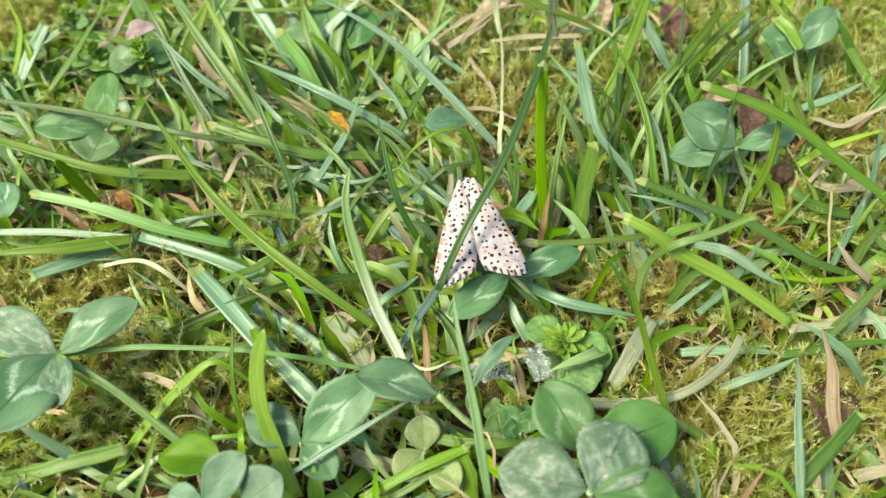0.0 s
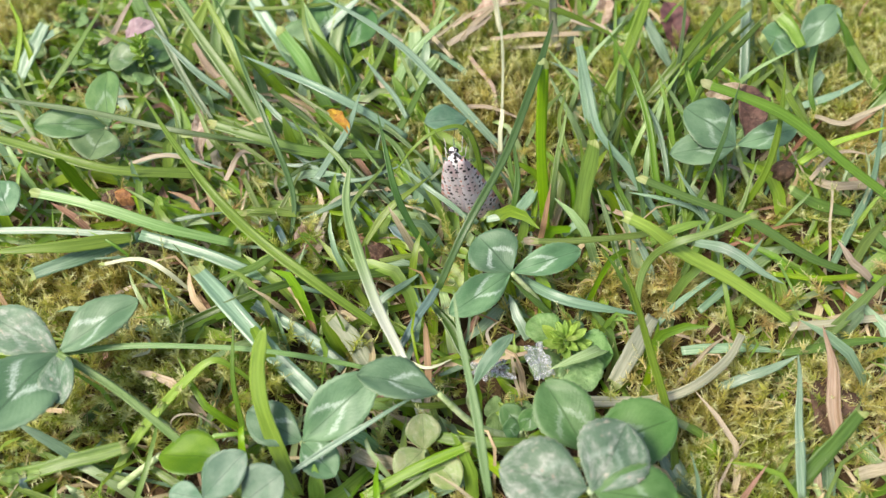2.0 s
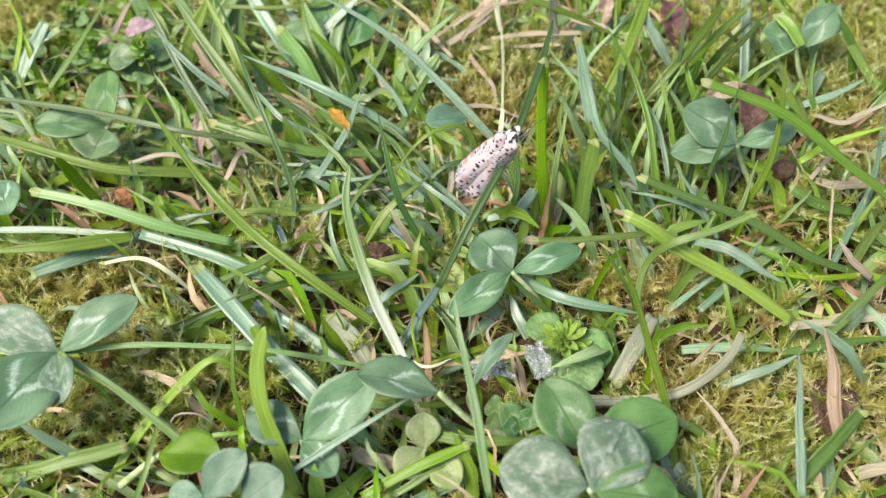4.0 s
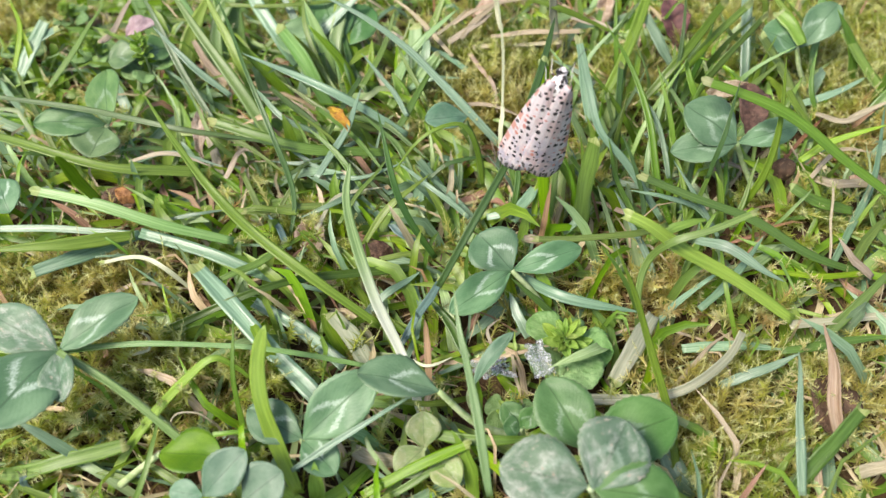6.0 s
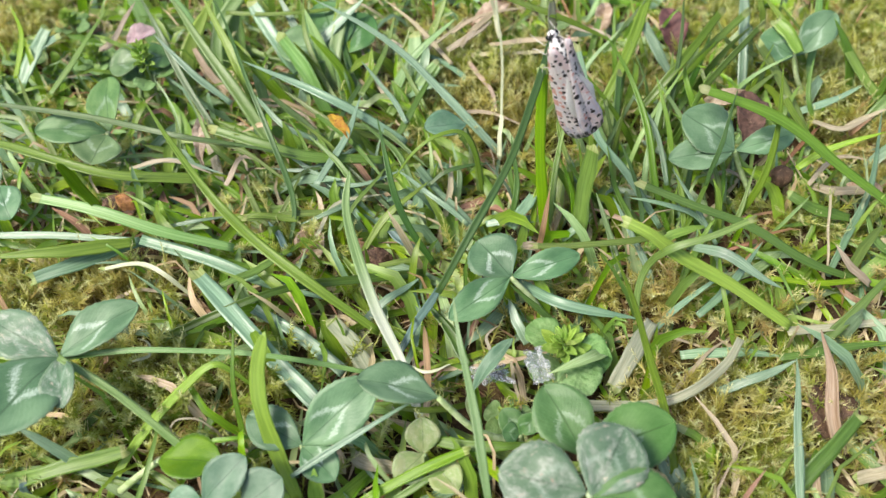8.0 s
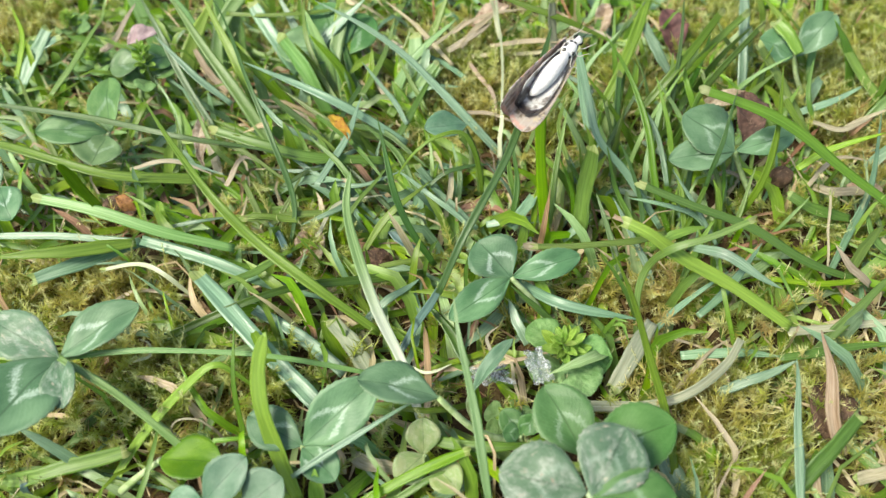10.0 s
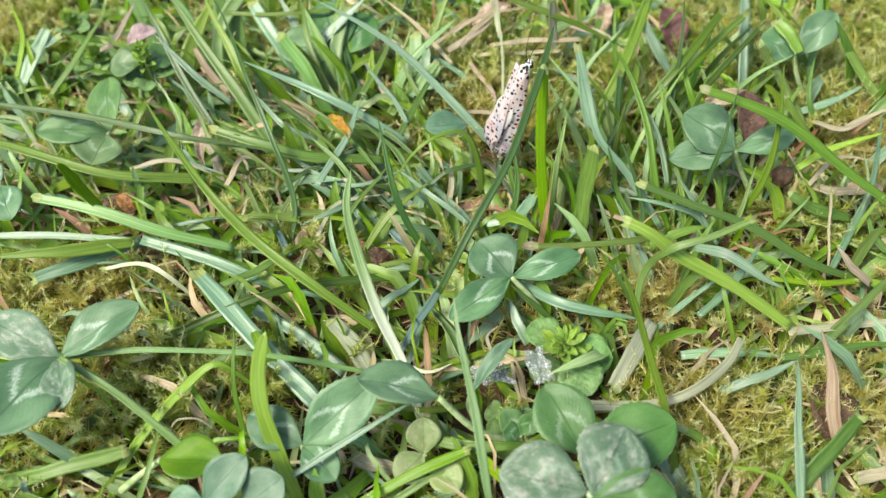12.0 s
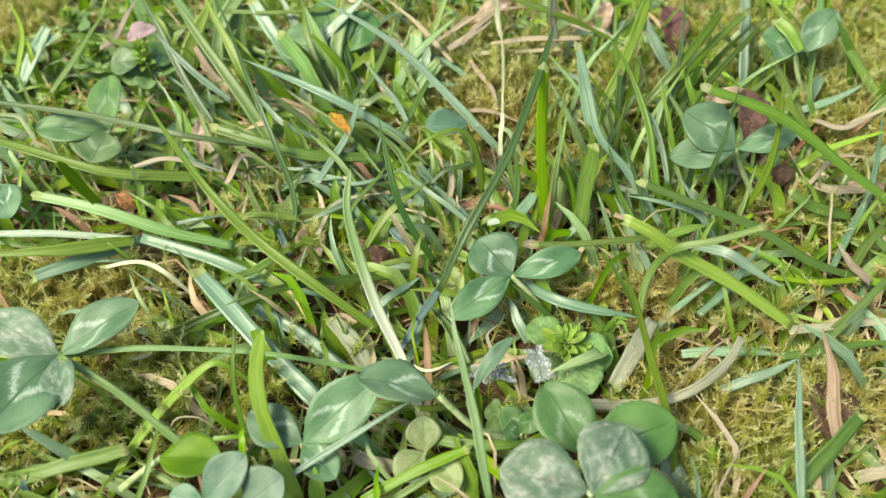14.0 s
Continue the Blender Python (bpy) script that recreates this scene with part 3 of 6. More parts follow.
# ---------------------------------------------------------------- the blades and leaves, one by one
tuft = grass_tuft((-0.7, -18.4, 12.0), "dark green and bluish grass with several blunt-cut blades")
blade([(-0.7, -18.4, 12.0), (3, -13.3, 19.0), (9, -3.8, 24.0), (12.7, 5.5, 28.0), (14.6, 10.9, 30.0), (16.6, 17.2, 32.0)], 1.19, "D", "blunt", roll=-8, fold=0.3, key="climb", tuft=tuft)
blade([(-6.4, -21.9, 2), (-3.3, -18.3, 6), (-0.3, -17.1, 12.0)], 1.21, "U", "cut", tuft=tuft)
blade([(-9.4, -19.7, 4), (-18.5, -15.8, 10.0), (-27.8, -10.0, 14.0), (-34.5, -4.7, 18.0), (-42.0, 4.9, 20.0), (-47.8, 13.2, 22.0)], 1.62, "G", "point", tuft=tuft)
blade([(-3.1, -7.7, 3), (-19.2, -12.8, 7), (-26.0, -16.6, 9), (-33.1, -19.5, 8), (-42.8, -21.5, 4)], 1.38, "D", "stalk", fold=0.6, tuft=tuft)
blade([(3.8, -24.4, 2), (0.5, -18.7, 4), (-2.9, -14.2, 5)], 1.68, "D", "point", tuft=tuft)
tuft = grass_tuft((17.2, 0.3, 2), "bright yellow-green and green grass with several blunt-cut blades")
blade([(17.2, 0.3, 2), (15.6, 4.8, 14.0), (15.1, 8, 24.0), (14.7, 9.8, 30.0)], 1.7, "F", "cut", roll=10, fold=0.08, tuft=tuft)
blade([(22.1, -1.4, 4), (22.8, 2.7, 11.0), (23.5, 5.5, 18.0)], 2.94, "G", "cut", roll=30, fold=0.1, tuft=tuft)
blade([(17.2, 0.3, 2), (19.0, 9, 10.0), (20.8, 17.0, 16.0)], 1.2, "G", "point", tuft=tuft)
blade([(7.2, 1.9, 4), (11.3, 1.8, 5), (16.1, 2.3, 5)], 1.4, "B", "cut", tuft=tuft)
blade([(11.3, 0.2, 5), (12.8, 1.5, 7), (15.1, 5, 8)], 1.83, "B", "cut", tuft=tuft)
blade([(12.7, 6.9, 4), (11.6, 8.3, 8), (10.7, 11.0, 12.0)], 1.13, "G", "point", tuft=tuft)
blade([(19.8, -0.6, 3), (21.4, -0.4, 5), (24.1, 0.9, 7)], 1.25, "B", "cut", tuft=tuft)
tuft = grass_tuft((-3.1, -32.5, 1), "white-based green and bluish grass with several blunt-cut blades")
blade([(-3.1, -32.5, 1), (-5.9, -24.6, 4), (-9.7, -18.7, 9), (-12.6, -12.7, 14.0), (-13.9, -8.4, 19.0), (-13.2, -4.7, 23.0)], 1.61, "W", "blunt", fold=0.35, tuft=tuft)
blade([(-13.4, -35.7, 3), (-22.6, -26.8, 6), (-29.6, -20.3, 8.5), (-36.9, -12.9, 10.0)], 2.6, "B", "cut", tuft=tuft)
blade([(-3.3, -37.1, 5), (4.1, -39.2, 7), (15.8, -39.2, 7)], 1.53, "G", "point", tuft=tuft)
tuft = grass_tuft((51.0, -20.1, 6), "bright yellow-green and green grass with several blunt-cut blades")
blade([(51.0, -20.1, 6), (42.6, -15.8, 10.0), (34.0, -12.7, 14.0), (29.5, -11.5, 17.0), (25.8, -9.9, 18.0)], 1.95, "Y", "cut", tuft=tuft)
blade([(55.3, -21.9, 2), (62.2, -16.5, 6), (69.8, -10.8, 9)], 1.58, "G", "point", tuft=tuft)
blade([(47.9, -25.3, 6), (54.9, -24.8, 7), (64.4, -23.8, 8)], 1.27, "G", "point", tuft=tuft)
tuft = grass_tuft((29.3, -19.8, 1), "green and blue-green grass with several blunt-cut blades")
blade([(29.3, -19.8, 1), (29.4, -14.6, 7), (30.6, -12.4, 11.0), (32.6, -13.5, 16.0), (37.8, -12.9, 18.0), (43.8, -11.3, 20.0)], 1.08, "G", "cut", key="bent", tuft=tuft)
blade([(34.6, -23.7, 4), (41.3, -23.7, 5), (48.9, -24.5, 5)], 1.61, "B", "point", tuft=tuft)
blade([(30.9, -19.1, 6), (26.3, -25.7, 5), (24.2, -28.7, 3)], 2.5, "A", "cut", tuft=tuft)
blade([(18.5, -19.4, 2), (14.8, -17.5, 6), (10.1, -14.6, 9)], 1.24, "D", "point", tuft=tuft)
blade([(31.6, -19.1, 3), (35.6, -15.8, 5), (44.0, -10.3, 7)], 0.97, "B", "point", tuft=tuft)
blade([(39.0, -16.0, 3), (44.1, -12.1, 5), (50.2, -5.4, 8)], 1.36, "B", "point", tuft=tuft)
blade([(28.3, -9.4, 3), (26.3, -1.9, 8), (24.6, 2.7, 11.0)], 1.16, "D", "point", tuft=tuft)
tuft = grass_tuft((11.6, -10.2, 4), "blue-green and bright yellow-green grass with several pointed blades")
blade([(11.6, -10.2, 4), (16.7, -15.3, 6), (23.2, -17.3, 6), (29.4, -18.0, 5)], 1.85, "B", "point", tuft=tuft)
blade([(12.8, -20.4, 2), (11.2, -17.7, 4), (10.0, -14.2, 5)], 1.7, "B", "point", tuft=tuft)
blade([(14.7, 0.1, 3), (15.5, 4.4, 8), (17.7, 9.3, 11.0)], 1, "Y", "point", tuft=tuft)
tuft = grass_tuft((35.5, -3.3, 8), "green and dark green grass with several blunt-cut blades")
blade([(35.5, -3.3, 8), (30.4, -5.7, 9), (22.4, -7, 9), (13.8, -7.1, 9)], 1.02, "G", "cut", roll=15, tuft=tuft)
blade([(41.5, 2, 13.0), (43.0, 4.9, 20.0), (45.4, 10.9, 25.0)], 0.77, "D", "point", tuft=tuft)
blade([(39.2, -6.4, 8), (42.5, -9.4, 10.0), (46.4, -12.1, 9), (51.3, -13.8, 7)], 1.66, "B", "point", roll=-20, tuft=tuft)
blade([(37.0, 2.8, 2), (30.9, 8.7, 9), (25.8, 12.2, 14.0), (23.9, 17.7, 19.0), (21.8, 22.5, 25.0)], 1.31, "B", "cut", tuft=tuft)
blade([(38.2, 1.6, 2), (35.6, 7, 8), (34.2, 14.3, 14.0), (31.6, 22.2, 19.0), (27.1, 28.0, 24.0)], 1.3, "G", "point", tuft=tuft)
blade([(37.1, -10.5, 3), (41.6, -3.4, 7), (44.4, -0.3, 9)], 1.19, "G", "point", tuft=tuft)
blade([(33.5, -9.2, 2), (31.2, -4.9, 6), (27.5, 2.5, 10.0)], 1.16, "B", "point", tuft=tuft)
tuft = grass_tuft((72.4, -0.7, 10.0), "green and dark green grass with several blunt-cut blades")
blade([(72.4, -0.7, 10.0), (63.6, 3.2, 15.0), (56.3, 7.3, 19.0), (48.9, 9.8, 22.0), (40.3, 12.4, 24.0)], 1.68, "G", "cut", fold=0.4, tuft=tuft)
blade([(67.2, -9.6, 3), (57.3, -7.8, 6), (48.6, -3.4, 9), (39.9, -0.4, 11.0), (30.9, 2.7, 13.0)], 1.37, "D", "cut", tuft=tuft)
blade([(73.2, -5.6, 4), (69.4, -2.5, 6), (69.2, 1.8, 8)], 1.4, "G", "point", tuft=tuft)
blade([(67.1, 1.4, 6), (60.4, 1.8, 8), (56.6, 4.1, 9)], 1.79, "G", "cut", tuft=tuft)
blade([(67.5, 1.7, 4), (61.4, 1.3, 5), (55.5, 0.5, 5)], 1.22, "G", "point", tuft=tuft)
tuft = grass_tuft((49.3, 3.2, 3), "green and blue-green grass with several pointed blades")
blade([(49.3, 3.2, 3), (52.1, 5.3, 11.0), (53.3, 9.9, 19.0), (53.5, 15.9, 26.0)], 1.21, "G", "point", tuft=tuft)
blade([(44.3, -0.8, 4), (40.0, 1.2, 8), (30.1, 3.4, 9)], 0.97, "B", "point", tuft=tuft)
blade([(44.7, -2.6, 4), (41.7, 0.6, 8), (37.5, 6.9, 12.0)], 0.86, "B", "point", tuft=tuft)
blade([(53.7, -1.1, 5), (56.2, -0, 8), (59.1, 2.1, 11.0)], 0.64, "G", "point", tuft=tuft)
blade([(40.1, -2.4, 3), (39.1, 4.7, 9), (37.0, 11.5, 14.0)], 0.93, "G", "point", tuft=tuft)
blade([(47.1, -0.8, 4), (50.0, 4.4, 8), (51.6, 8.2, 12.0)], 0.82, "G", "point", tuft=tuft)
tuft = grass_tuft((65.3, -10.0, 4), "bright yellow-green and blue-green grass with two pointed blades")
blade([(65.3, -10.0, 4), (58.4, -11.2, 5), (51.1, -10.4, 5)], 0.97, "Y", "stalk", tuft=tuft)
blade([(62.0, -7.5, 2), (66.0, -1.7, 5), (71.5, 7, 8), (76.1, 19.9, 13.0)], 1.32, "B", "point", tuft=tuft)
tuft = grass_tuft((5.4, -48.7, 12.0), "green and bright yellow-green grass with two pointed blades")
blade([(5.4, -48.7, 12.0), (4, -41.9, 17.0), (2.7, -35.9, 21.0), (1.9, -32.4, 23.0), (1.2, -28.0, 25.0)], 1.15, "L", "point", key="near", tuft=tuft)
blade([(7.9, -42.1, 3), (4.9, -39.9, 5), (1.9, -37.7, 7)], 1.71, "Y", "point", tuft=tuft)
tuft = grass_tuft((-18.5, -44.8, 3), "bright yellow-green and green grass with several blunt-cut blades")
blade([(-18.5, -44.8, 3), (-21.2, -40.5, 8), (-22.7, -36.8, 13.0), (-22.9, -33.5, 17.0), (-21.8, -30.9, 21.0)], 2.4, "F", "blunt", roll=32, fold=0.3, key="bright", tuft=tuft)
blade([(-26.1, -38.6, 4), (-26.7, -35.7, 8), (-27.2, -31.9, 13.0), (-27.2, -27.1, 17.0)], 0.79, "G", "point", tuft=tuft)
blade([(-18.7, -44.3, 9), (-12.9, -41.2, 11.0), (-7.3, -38.3, 13.0), (-2.3, -35.2, 13.0)], 0.81, "B", "point", fold=0.6, tuft=tuft)
blade([(-10.4, -45.5, 4), (-4.6, -43.0, 6), (3.3, -40.3, 8)], 1.38, "Y", "cut", tuft=tuft)
tuft = grass_tuft((-49.9, -30.3, 14.0), "pale green and green grass with several pointed blades")
blade([(-49.9, -30.3, 14.0), (-39.6, -29.1, 14.0), (-28.8, -28.6, 13.0), (-21.4, -29.0, 12.0), (-10.3, -29.5, 9)], 0.8, "L", "stalk", tuft=tuft)
blade([(-49.6, -30.7, 14.6), (-54.7, -27.1, 15.0), (-61.6, -22.5, 15.0)], 1.14, "L", "stalk", tuft=tuft)
blade([(-57.6, -37.3, 3), (-50.1, -40.6, 4), (-39.3, -43.3, 3)], 0.88, "G", "stalk", tuft=tuft)
blade([(-47.1, -31.4, 3), (-49.2, -34.8, 3), (-51.9, -38.5, 2)], 1.46, "D", "point", tuft=tuft)
tuft = grass_tuft((-43.8, -44.0, 1), "bright yellow-green and bluish grass with two blunt-cut blades")
blade([(-43.8, -44.0, 1), (-42.6, -40.5, 3), (-38.4, -36.0, 7), (-33.7, -32.4, 11.0), (-30.2, -30.6, 13.0), (-27.7, -30.7, 11.0), (-24.4, -31.3, 6)], 1.38, "Y", "point", tuft=tuft)
blade([(-53.7, -44.4, 2), (-53.8, -43.7, 4), (-54.1, -42.8, 5)], 0.93, "U", "cut", tuft=tuft)
tuft = grass_tuft((-59.5, -42.5, 3), "green grass with one blunt-cut blade")
blade([(-59.5, -42.5, 3), (-52.7, -42.6, 5), (-47.6, -41.5, 6), (-41.2, -39.4, 6)], 1.95, "G", "cut", tuft=tuft)
tuft = grass_tuft((-47.5, -4.9, 8), "blue-green and bright yellow-green grass with several blunt-cut blades")
blade([(-47.5, -4.9, 8), (-36.4, -8.1, 7), (-27.6, -11.0, 5), (-16.3, -12.6, 2)], 2.05, "B", "point", tuft=tuft)
blade([(-48.2, -5.4, 8), (-57.2, -9.8, 11.0), (-67.4, -11.9, 12.0)], 2.08, "Y", "point", tuft=tuft)
blade([(-47.9, -4.4, 7), (-55.1, -9.2, 8), (-62.1, -12.9, 8)], 2.17, "B", "cut", tuft=tuft)
blade([(-47.4, -4, 6), (-60.0, -3.2, 7), (-72.6, -3.2, 7)], 1.33, "B", "stalk", tuft=tuft)
blade([(-52.6, -3.4, 14.0), (-53.4, -4.7, 21.0), (-54.0, -5.4, 25.0)], 1.69, "Y", "blunt", tuft=tuft)
blade([(-44.2, -1.2, 7), (-38.6, -0.7, 8), (-34.5, 1, 7)], 0.69, "B", "point", tuft=tuft)
blade([(-44.7, -0.2, 7), (-44.8, 0.1, 9), (-45.6, 1.7, 10.0)], 0.81, "Y", "blunt", tuft=tuft)
tuft = grass_tuft((-32.9, -5.8, 7), "bright yellow-green and dark green grass with several blunt-cut blades")
blade([(-32.9, -5.8, 7), (-41.9, -6.3, 11.0), (-51.8, -4.4, 14.0), (-62.4, -2.4, 15.0)], 1.72, "L", "cut", tuft=tuft)
blade([(-25.4, -2.8, 2), (-24.4, 3.1, 8), (-28.0, 10.4, 15.0), (-32.1, 18.7, 20.0), (-37.1, 30.4, 24.0), (-41.5, 37.7, 26.0)], 0.91, "D", "point", tuft=tuft)
blade([(-33.0, -14.9, 9), (-29.9, -13.0, 9), (-24.8, -8.3, 8)], 1.12, "G", "cut", tuft=tuft)
blade([(-24.8, -4.2, 3), (-26.6, -1.7, 5), (-28.7, 0.9, 6)], 1.15, "U", "point", tuft=tuft)
tuft = grass_tuft((-42.3, 10.6, 6), "green and pale green grass with several pointed blades")
blade([(-42.3, 10.6, 6), (-53.4, 8.4, 9), (-62.4, 9.3, 11.0), (-76.8, 13.7, 12.0)], 1.9, "G", "stalk", tuft=tuft)
blade([(-34.8, 11.3, 5), (-29.0, 2.6, 3), (-23.3, 10.0, 9)], 1.08, "G", "point", tuft=tuft)
blade([(-47.3, 10.0, 5), (-45.2, 14.2, 9), (-46.4, 19.9, 13.0)], 0.88, "G", "point", tuft=tuft)
blade([(-34.0, 12.7, 5), (-39.6, 15.6, 9), (-44.1, 22.9, 13.0)], 0.96, "G", "point", tuft=tuft)
blade([(-45.5, 12.9, 14.0), (-34.0, 10.6, 13.0), (-24.7, 6, 9)], 0.95, "G", "point", tuft=tuft)
tuft = grass_tuft((-78.7, 21.2, 14.0), "dark green grass with one pointed blade")
blade([(-78.7, 21.2, 14.0), (-62.3, 16.8, 15.0), (-44.4, 10.7, 16.0), (-31.3, 11.0, 13.0), (-20.6, 11.4, 9)], 1.04, "D", "point", tuft=tuft)
tuft = grass_tuft((-10.2, 14.2, 7), "green and blue-green grass with several blunt-cut blades")
blade([(-10.2, 14.2, 7), (-21.4, 11.7, 10.0), (-29.8, 12.6, 12.0), (-39.4, 15.5, 13.0)], 1.87, "G", "cut", tuft=tuft)
blade([(-6.5, 19.7, 6), (-13.5, 21.9, 10.0), (-22.5, 25.3, 13.0), (-36.6, 33.0, 14.0)], 1.71, "B", "point", tuft=tuft)
blade([(-8.8, 22.6, 4), (-18.9, 23.1, 7), (-29.6, 29.9, 10.0)], 1.35, "G", "point", tuft=tuft)
blade([(-8, 4.2, 4), (-12.8, 8, 7), (-16.7, 11.4, 9)], 0.78, "D", "point", tuft=tuft)
blade([(-16.3, 14.1, 5), (-19.7, 16.7, 8), (-25.2, 20.0, 11.0)], 0.91, "G", "point", tuft=tuft)
blade([(-8.6, 20.4, 6), (-4.6, 27.8, 9), (-0.4, 35.7, 12.0)], 1.34, "D", "point", tuft=tuft)
blade([(-12.1, 10.0, 5), (-17.1, 2.8, 7), (-23.5, -0.1, 6)], 1.15, "B", "point", tuft=tuft)
tuft = grass_tuft((11.1, 19.2, 3), "blue-green and green grass with several pointed blades")
blade([(11.1, 19.2, 3), (4.7, 23.5, 8), (-1.4, 28.9, 12.0), (-6.6, 33.3, 15.0), (-13.9, 37.7, 18.0), (-24.1, 43.8, 20.0)], 1.65, "B", "point", tuft=tuft)
blade([(6.6, 11.5, 2), (6, 14.9, 7), (4, 17.3, 12.0)], 1.25, "G", "point", tuft=tuft)
blade([(14.7, 17.4, 6), (17.9, 23.1, 9), (23.3, 28.6, 11.0)], 0.92, "G", "point", tuft=tuft)
tuft = grass_tuft((-1.3, -6, 3), "dark green and blue-green grass with several pointed blades")
blade([(-1.3, -6, 3), (-4.8, -4, 9), (-7.8, 0.1, 15.0), (-10.2, 8.4, 22.0)], 1.18, "D", "point", tuft=tuft)
blade([(5.8, 1.9, 3), (-0.4, 7, 6), (-4.7, 10.4, 8)], 1.15, "B", "point", tuft=tuft)
blade([(-8.8, 0.7, 4), (-6.4, -1.4, 3), (-3.7, -1.8, 2)], 1.45, "U", "point", tuft=tuft)
blade([(4.2, -0.1, 6), (-1.3, 3.4, 9), (-8, 10.0, 9)], 0.94, "B", "point", tuft=tuft)
tuft = grass_tuft((6.9, 8.9, 4), "pale green and dark green grass with several pointed blades")
blade([(6.9, 8.9, 4), (5.3, 10.3, 12.0), (3.1, 11.3, 16.0), (-0.8, 9.5, 17.0), (-4.5, 7.7, 15.0), (-8.6, 6.7, 9)], 0.86, "G", "point", tuft=tuft)
blade([(11.5, 2.6, 3), (12.3, 7.3, 9), (11.4, 12.9, 14.0)], 1.02, "D", "point", tuft=tuft)
blade([(-2.3, 8, 7), (1.5, 10.0, 9), (8.4, 12.4, 8)], 0.81, "D", "point", tuft=tuft)
tuft = grass_tuft((-13.4, -2.8, 2), "green and blue-green grass with several blunt-cut blades")
blade([(-13.4, -2.8, 2), (-8.7, 1.5, 7), (-2, 6.3, 10.0)], 1.28, "G", "point", tuft=tuft)
blade([(-23.6, 1.2, 6), (-30.8, 1, 7), (-35.7, 1.2, 6)], 1.21, "G", "point", tuft=tuft)
blade([(-15.6, 4, 5), (-23.7, 2.2, 6), (-32.6, 0.5, 7)], 1.14, "G", "cut", tuft=tuft)
blade([(-13.7, 3, 4), (-18.5, 8, 7), (-27.7, 14.2, 9)], 1.22, "B", "point", tuft=tuft)
blade([(-11.0, -11.7, 3), (-14.7, -7.6, 5), (-17.5, -4.9, 6)], 1.28, "G", "point", tuft=tuft)
blade([(-19.9, -0.8, 4), (-24.0, -4.1, 5), (-29.3, -6.8, 4)], 0.86, "G", "stalk", tuft=tuft)
blade([(-16.9, -1.3, 6), (-13.4, 4.4, 8), (-8.9, 10.3, 10.0)], 0.78, "G", "point", tuft=tuft)
tuft = grass_tuft((35.2, 25.1, 8), "green and bright yellow-green grass with several blunt-cut blades")
blade([(35.2, 25.1, 8), (42.2, 29.9, 15.0), (51.4, 40.4, 20.0)], 1.55, "G", "cut", tuft=tuft)
blade([(38.9, 30.3, 7), (45.5, 33.6, 11.0), (50.9, 37.6, 15.0)], 1.44, "Y", "point", tuft=tuft)
blade([(40.8, 22.3, 5), (41.6, 27.3, 12.0), (42.6, 32.5, 18.0), (43.3, 40.1, 24.0)], 0.9, "D", "point", tuft=tuft)
blade([(29.5, 29.0, 6), (34.8, 37.4, 12.0), (40.0, 49.9, 18.0)], 2, "G", "cut", tuft=tuft)
blade([(27.9, 30.3, 9), (24.4, 33.2, 10.0), (19.8, 35.3, 11.0)], 1.03, "B", "point", tuft=tuft)
blade([(40.5, 21.9, 6), (41.3, 27.8, 11.0), (42.3, 34.7, 15.0)], 1.47, "G", "point", tuft=tuft)
blade([(26.2, 22.3, 7), (25.1, 27.3, 12.0), (23.6, 32.5, 18.0)], 1.48, "B", "point", tuft=tuft)
tuft = grass_tuft((25.9, 12.1, 7), "dark green and pale green grass with two pointed blades")
blade([(25.9, 12.1, 7), (31.3, 20.0, 11.0), (36.3, 27.8, 16.0)], 0.8, "D", "point", tuft=tuft)
blade([(22.0, 12.1, 7), (20.2, 17.8, 11.0), (21.4, 23.2, 14.0)], 0.88, "G", "point", tuft=tuft)
tuft = grass_tuft((56.9, 33.7, 7), "blue-green and green grass with several blunt-cut blades")
blade([(56.9, 33.7, 7), (57.6, 41.4, 13.0), (58.2, 49.9, 18.0)], 1.93, "B", "cut", tuft=tuft)
blade([(61.4, 41.6, 9), (55.1, 41.0, 12.0), (52.0, 44.8, 16.0)], 1, "G", "point", tuft=tuft)
blade([(66.8, 36.9, 13.0), (65.0, 40.3, 15.0), (62.9, 42.9, 16.0)], 2.49, "Y", "cut", tuft=tuft)
blade([(65.1, 28.6, 5), (71.5, 29.5, 7), (80.6, 34.1, 8)], 1.46, "B", "point", tuft=tuft)
tuft = grass_tuft((66.9, 21.1, 4), "green grass with several blunt-cut blades")
blade([(66.9, 21.1, 4), (63.9, 31.1, 9), (58.5, 37.1, 15.0)], 2.1, "G", "cut", tuft=tuft)
blade([(69.8, 25.0, 4), (67.6, 29.5, 9), (69.3, 35.7, 13.0)], 0.95, "G", "point", tuft=tuft)
blade([(67.3, 20.3, 5), (63.6, 22.3, 9), (61.0, 25.4, 12.0)], 1.5, "G", "cut", tuft=tuft)
tuft = grass_tuft((85.9, 25.0, 4), "green grass with one blunt-cut blade")
blade([(85.9, 25.0, 4), (79.8, 34.5, 9), (75.3, 40.9, 14.0)], 1.98, "G", "cut", tuft=tuft)
tuft = grass_tuft((45.1, -45.9, 5), "blue-green and green grass with several blunt-cut blades")
blade([(45.1, -45.9, 5), (45.2, -39.4, 9), (45.8, -34.6, 12.0), (45.5, -31.0, 15.0)], 1.3, "B", "point", tuft=tuft)
blade([(50.1, -38.6, 4), (47.9, -42.1, 3), (46.7, -44.7, 2)], 1.41, "G", "cut", tuft=tuft)
blade([(45.0, -44.4, 3), (49.5, -40.3, 6), (54.6, -35.8, 9)], 2.09, "G", "cut", tuft=tuft)
